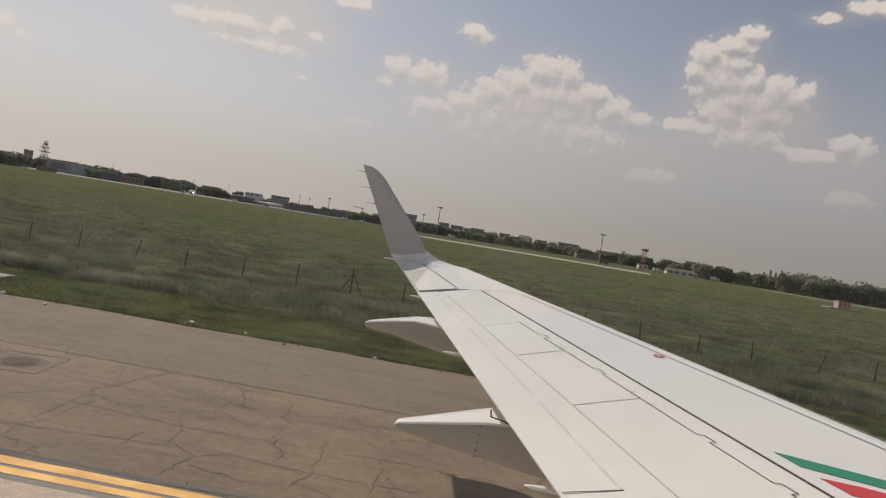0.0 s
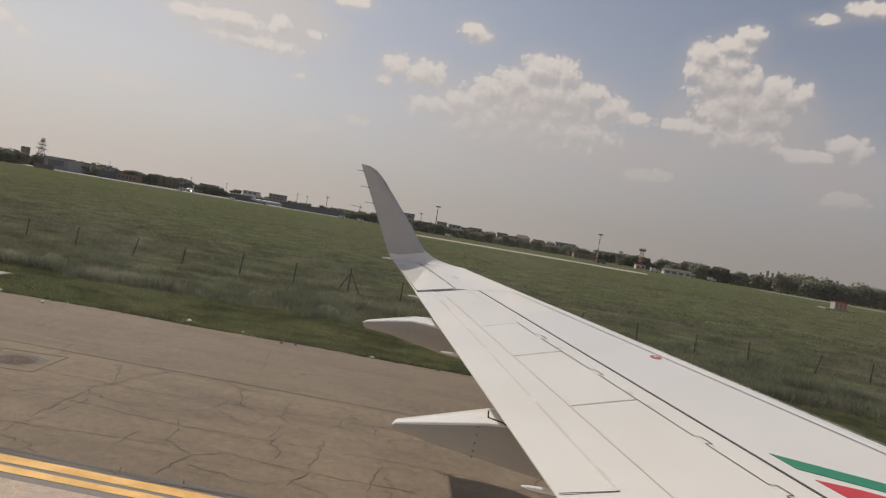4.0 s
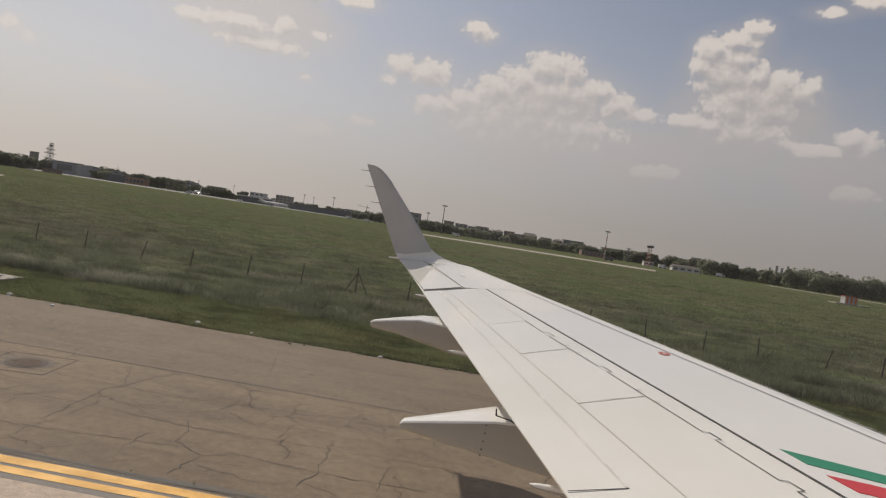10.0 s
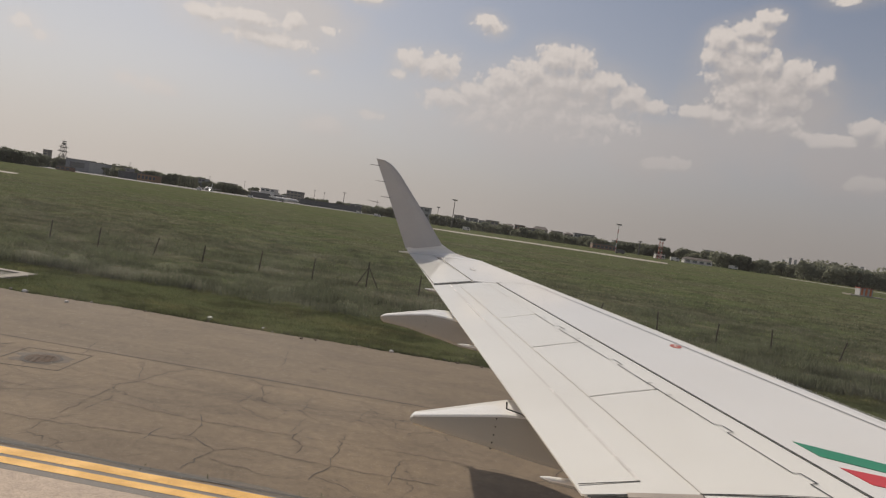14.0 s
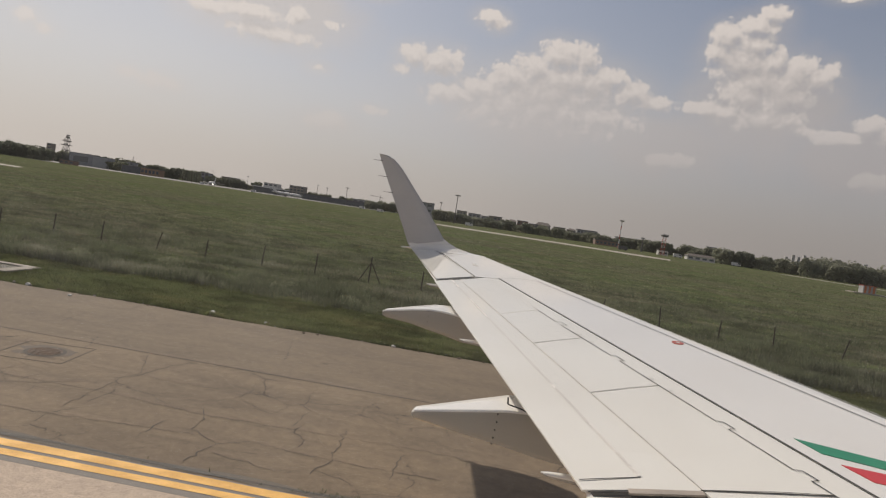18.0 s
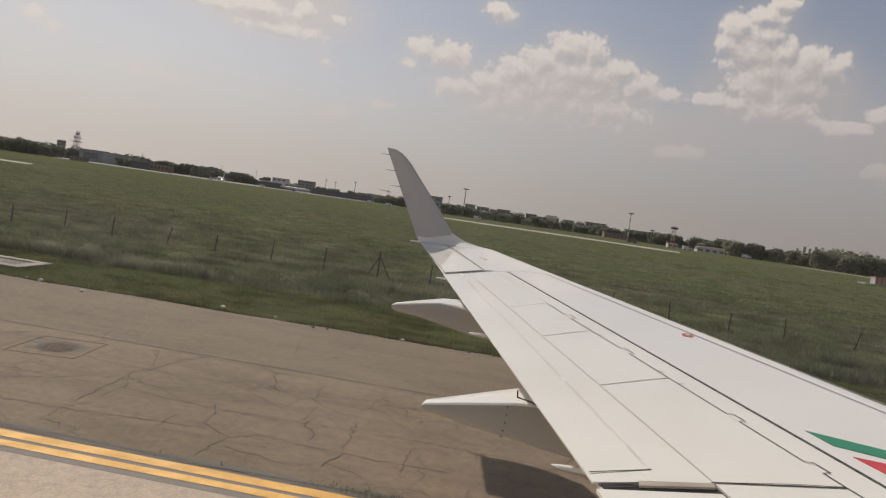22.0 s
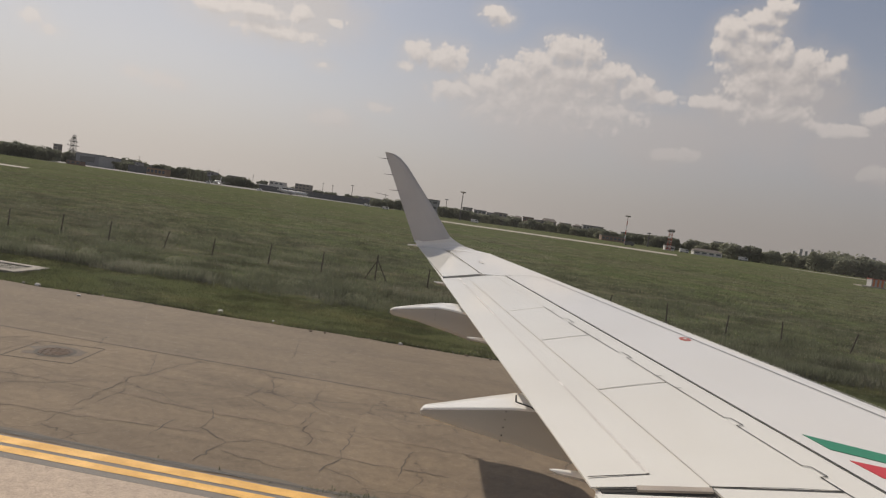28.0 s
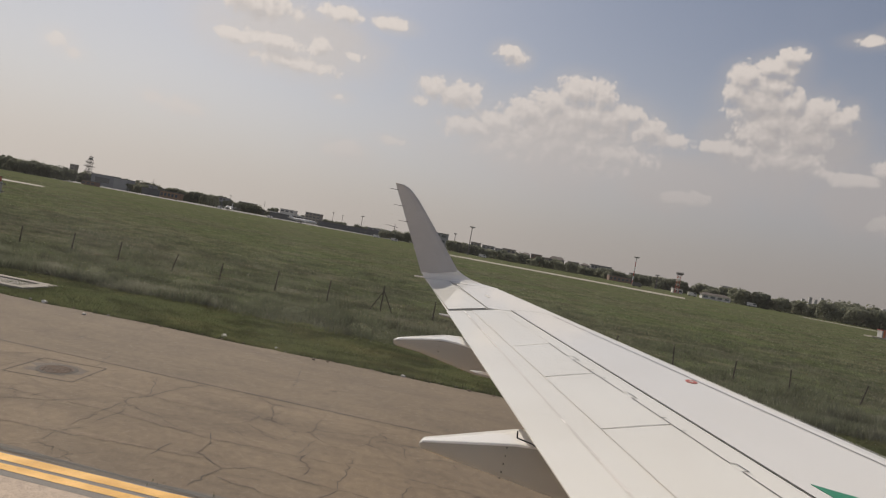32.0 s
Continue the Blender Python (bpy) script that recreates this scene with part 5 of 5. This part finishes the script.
def crane(u, d, h, jib, turn):
    c = thing("tower_crane", "distant construction tower crane", "crane", "cranes beyond the terminal", (u * d, d, 0))
    bm = bmesh.new()
    tube(bm, (0, 0, 0), (0, 0, h), 0.55, 0.5, 4)
    part("tower", bm, STEEL, c)
    bm = bmesh.new()
    tube(bm, (-jib * 0.3 * turn, 0, h - 1.0), (jib * turn, 0, h + 1.0), 0.45, 0.3, 4)
    part("jib", bm, STEEL, c)
    bm = bmesh.new()
    tube(bm, (0, 0, h), (0, 0, h + 4), 0.4, 0.1, 4)
    part("peak", bm, STEEL, c)


crane(-0.2080, 1000, 19, 16, -1)
crane(-0.1780, 1000, 20, 15, 1)


def small_jet(u, d, turn, label):
    """A parked airliner far off: body, wings, fin, tailplanes, engines."""
    j = thing("parked_airliner", label, "airplane", "parked aircraft", (u * d, d, 0))
    j.rotation_euler = (0, 0, turn)
    bm = bmesh.new()
    rings = []
    for x, r, z in ((-14, 0.25, 3.6), (-9, 1.1, 3.2), (-5, 1.5, 3.0), (9, 1.5, 3.0), (12, 1.25, 2.9), (13.6, 0.6, 2.75), (14, 0.1, 2.7)):
        rings.append([(x, r * math.cos(a), z + r * math.sin(a)) for a in [2 * math.pi * i / 14 for i in range(14)]])
    loft(bm, rings)
    part("fuselage", bm, WHITE_STEEL, j)
    for s in (-1, 1):
        bm = bmesh.new()
        prism(bm, [(3.5, s * 1.2, 2.2), (-2.0, s * 1.2, 2.2), (-4.0, s * 12, 3.1), (-2.4, s * 12, 3.1)], 0.25)
        part("wing", bm, WHITE_STEEL, j)
        bm = bmesh.new()
        prism(bm, [(-10, s * 0.6, 3.6), (-12.5, s * 0.6, 3.6), (-13.5, s * 4.5, 3.9), (-12.3, s * 4.5, 3.9)], 0.18)
        part("tailplane", bm, WHITE_STEEL, j)
        bm = bmesh.new()
        tube(bm, (3.2, s * 4.0, 1.6), (0.2, s * 4.0, 1.7), 0.75, 0.55, 12)
        part("engine", bm, WHITE_STEEL, j)
        bm = bmesh.new()
        tube(bm, (-1, s * 2.0, 0.45), (-1, s * 2.4, 0.45), 0.45, 0.45, 12)
        part("wheel", bm, TYRE, j)
    bm = bmesh.new()
    prism(bm, [(-8.5, -0.12, 4.2), (-12.2, -0.12, 4.2), (-14.6, -0.12, 8.6), (-12.6, -0.12, 8.6)], 0, (0, 0.24, 0))
    part("fin", bm, WHITE_STEEL, j)
    bm = bmesh.new()
    tube(bm, (10.5, -0.2, 0.35), (10.5, 0.2, 0.35), 0.35, 0.35, 12)
    part("wheel", bm, TYRE, j)
    return j


lit_jet = small_jet(-0.4790, 680, -1.35, "white airliner taxiing in with landing lights on")
for y in (-1.9, 1.9):
    bm = bmesh.new()
    tube(bm, (4.2, y, 2.0), (4.5, y, 2.0), 0.32, 0.36, 12)
    part("landing_light", bm, BEAM, lit_jet, "glowing white landing light")
small_jet(-0.3560, 600, 0.25, "white airliner parked on the far apron")


def van(u, d, tone, label):
    c = thing("van", label, "vehicle", "service vehicles", (u * d, d, 0))
    bm = bmesh.new()
    prism(bm, [(-2.4, -0.95, 0.4), (2.4, -0.95, 0.4), (2.4, -0.95, 1.2), (1.5, -0.95, 2.2), (-2.4, -0.95, 2.3)], 0, (0, 1.9, 0))
    part("body", bm, tone, c)
    bm = bmesh.new()
    prism(bm, [(0.5, -0.98, 1.3), (2.1, -0.98, 1.3), (1.5, -0.98, 2.0), (0.5, -0.98, 2.05)], 0, (0, 0.03, 0))
    part("window", bm, GLASS, c)
    for x in (-1.5, 1.5):
        for y in (-0.85, 0.85):
            bm = bmesh.new()
            tube(bm, (x, y - 0.12, 0.36), (x, y + 0.12, 0.36), 0.36, 0.36, 12)
            part("wheel", bm, TYRE, c)


for u, d, tone in ((-0.2340, 520, WHITE_STEEL), (-0.2050, 480, WHITE_STEEL), (-0.1310, 420, WHITE_STEEL), (0.1660, 345, STEEL), (0.2460, 380, WHITE_STEEL),
                   (-0.0660, 420, WHITE_STEEL), (-0.4950, 640, WHITE_STEEL), (-0.41, 620, WHITE_STEEL), (0.3300, 395, WHITE_STEEL)):
    van(u, d, tone, "white service van on the airfield road" if tone == WHITE_STEEL else "dark service van on the taxiway")

# ---- trees ----


def tree_mesh(seed, tall, wide, kind):
    """Trunk with limbs, and a crown of several hundred small leaf clumps round uneven lobes."""
    r = np.random.default_rng(seed)
    bm = bmesh.new()
    tube(bm, (0, 0, 0), (0.1, 0, tall * 0.45), tall * 0.028, tall * 0.016, 7)
    for k in range(4):
        a = r.uniform(0, 6.28)
        tube(bm, (0.05, 0, tall * 0.3), (wide * 0.3 * math.cos(a), wide * 0.3 * math.sin(a), tall * r.uniform(0.5, 0.7)), tall * 0.012, tall * 0.005, 5)
    trunk = bpy.data.meshes.new("trunk")
    bm.to_mesh(trunk)
    bm.free()
    trunk.materials.append(BARK)
    if kind == "poplar":
        lobes = [(0, 0, tall * (0.2 + 0.13 * k), wide * 0.5 * (1 - abs(k - 2) * 0.16), tall * 0.13) for k in range(6)]
    else:
        lobes = [(0, 0, tall * 0.56, wide * 0.46, tall * 0.40), (0, 0, tall * 0.24, wide * 0.48, tall * 0.27)]
        for _ in range(8):
            a = r.uniform(0, 6.28)
            lobes.append((0.3 * wide * math.cos(a), 0.3 * wide * math.sin(a), tall * r.uniform(0.35, 0.74), wide * r.uniform(0.17, 0.25), tall * r.uniform(0.13, 0.2)))
    pts, ways = [], []
    per = 1400 // len(lobes)
    for x, y, z, rw, rh in lobes:
        d = r.normal(size=(per, 3))
        d /= np.linalg.norm(d, axis=1)[:, None]
        ways.append(d.copy())
        d *= (0.80 + 0.25 * r.random(per))[:, None]
        pts.append(np.stack([x + d[:, 0] * rw, y + d[:, 1] * rw, z + d[:, 2] * rh], 1))
    c = np.concatenate(pts)
    n = len(c)
    size = wide * 0.06 * (0.6 + 0.7 * r.random(n))
    out = np.concatenate(ways) + 0.45 * r.normal(size=(n, 3))
    out /= np.linalg.norm(out, axis=1)[:, None]
    a, b = r.normal(size=(n, 3)), None
    a -= (a * out).sum(1)[:, None] * out
    a /= np.linalg.norm(a, axis=1)[:, None]
    b = np.cross(out, a)
    v = np.stack([c - a * size[:, None], c + b * size[:, None] * 0.8, c + a * size[:, None], c - b * size[:, None] * 0.8], 1).reshape(-1, 3)
    crown = bpy.data.meshes.new("crown")
    crown.from_pydata(v.tolist(), [], (np.arange(n)[:, None] * 4 + np.arange(4)).tolist())
    crown.materials.append(LEAF[seed % 2])
    return trunk, crown


KINDS = [tree_mesh(k, 10.0, (9.5, 11.0, 8.5, 10.0, 12.0, 9.0)[k], "broad") for k in range(6)] + [tree_mesh(20 + k, 12.0, 3.2, "poplar") for k in range(2)]


def tree(x, y, height, pick, label):
    e = thing("tree", label, "tree", "trees along the airfield edge", (x, y, 0))
    trunk, crown = KINDS[pick]
    s = height / (10.0 if pick < 6 else 12.0)
    e.scale = (s * random.uniform(0.9, 1.2), s, s)
    e.rotation_euler = (0, 0, random.uniform(0, 6.28))
    for nm, me in (("trunk", trunk), ("crown", crown)):
        ob = new(nm, me)
        ob.parent = e


random.seed(21)


def grove(u0, u1, d, count, height, label, spread=40.0, kinds=6):
    for i in range(count):
        u = u0 + (u1 - u0) * (i + random.uniform(0.1, 0.9)) / count
        dd = d + random.uniform(0, spread)
        tree(u * dd, dd, height * random.uniform(0.6, 1.2), random.randrange(kinds), label)


LEAFY = "leafy dark green broad tree at the airfield edge"
grove(-0.95, -0.765, 640, 42, 15.0, LEAFY, 60)
grove(-0.77, -0.600, 960, 44, 18.0, LEAFY)
grove(-0.655, -0.628, 850, 5, 13.0, LEAFY)
grove(-0.60, -0.480, 900, 26, 16.0, LEAFY)
for u in (-0.5290, -0.5200, -0.5140, -0.5060, -0.5000):
    tree(u * 800, 800, random.uniform(13, 16.5), 6 + random.randrange(2), "slender dark poplar tree")
grove(-0.500, -0.400, 880, 24, 12.5, LEAFY)
grove(-0.370, -0.200, 940, 34, 10.5, LEAFY)
grove(-0.230, -0.090, 640, 28, 9.8, LEAFY)
grove(-0.120, 0.130, 500, 54, 8.0, LEAFY, 50)
grove(0.120, 0.200, 500, 18, 7.5, LEAFY)
grove(0.195, 0.300, 470, 22, 8.6, LEAFY)
grove(0.305, 0.420, 400, 20, 9.2, LEAFY, 30)
grove(0.420, 0.640, 380, 30, 11.5, LEAFY, 30)
grove(0.640, 1.000, 360, 22, 10.5, LEAFY, 40)
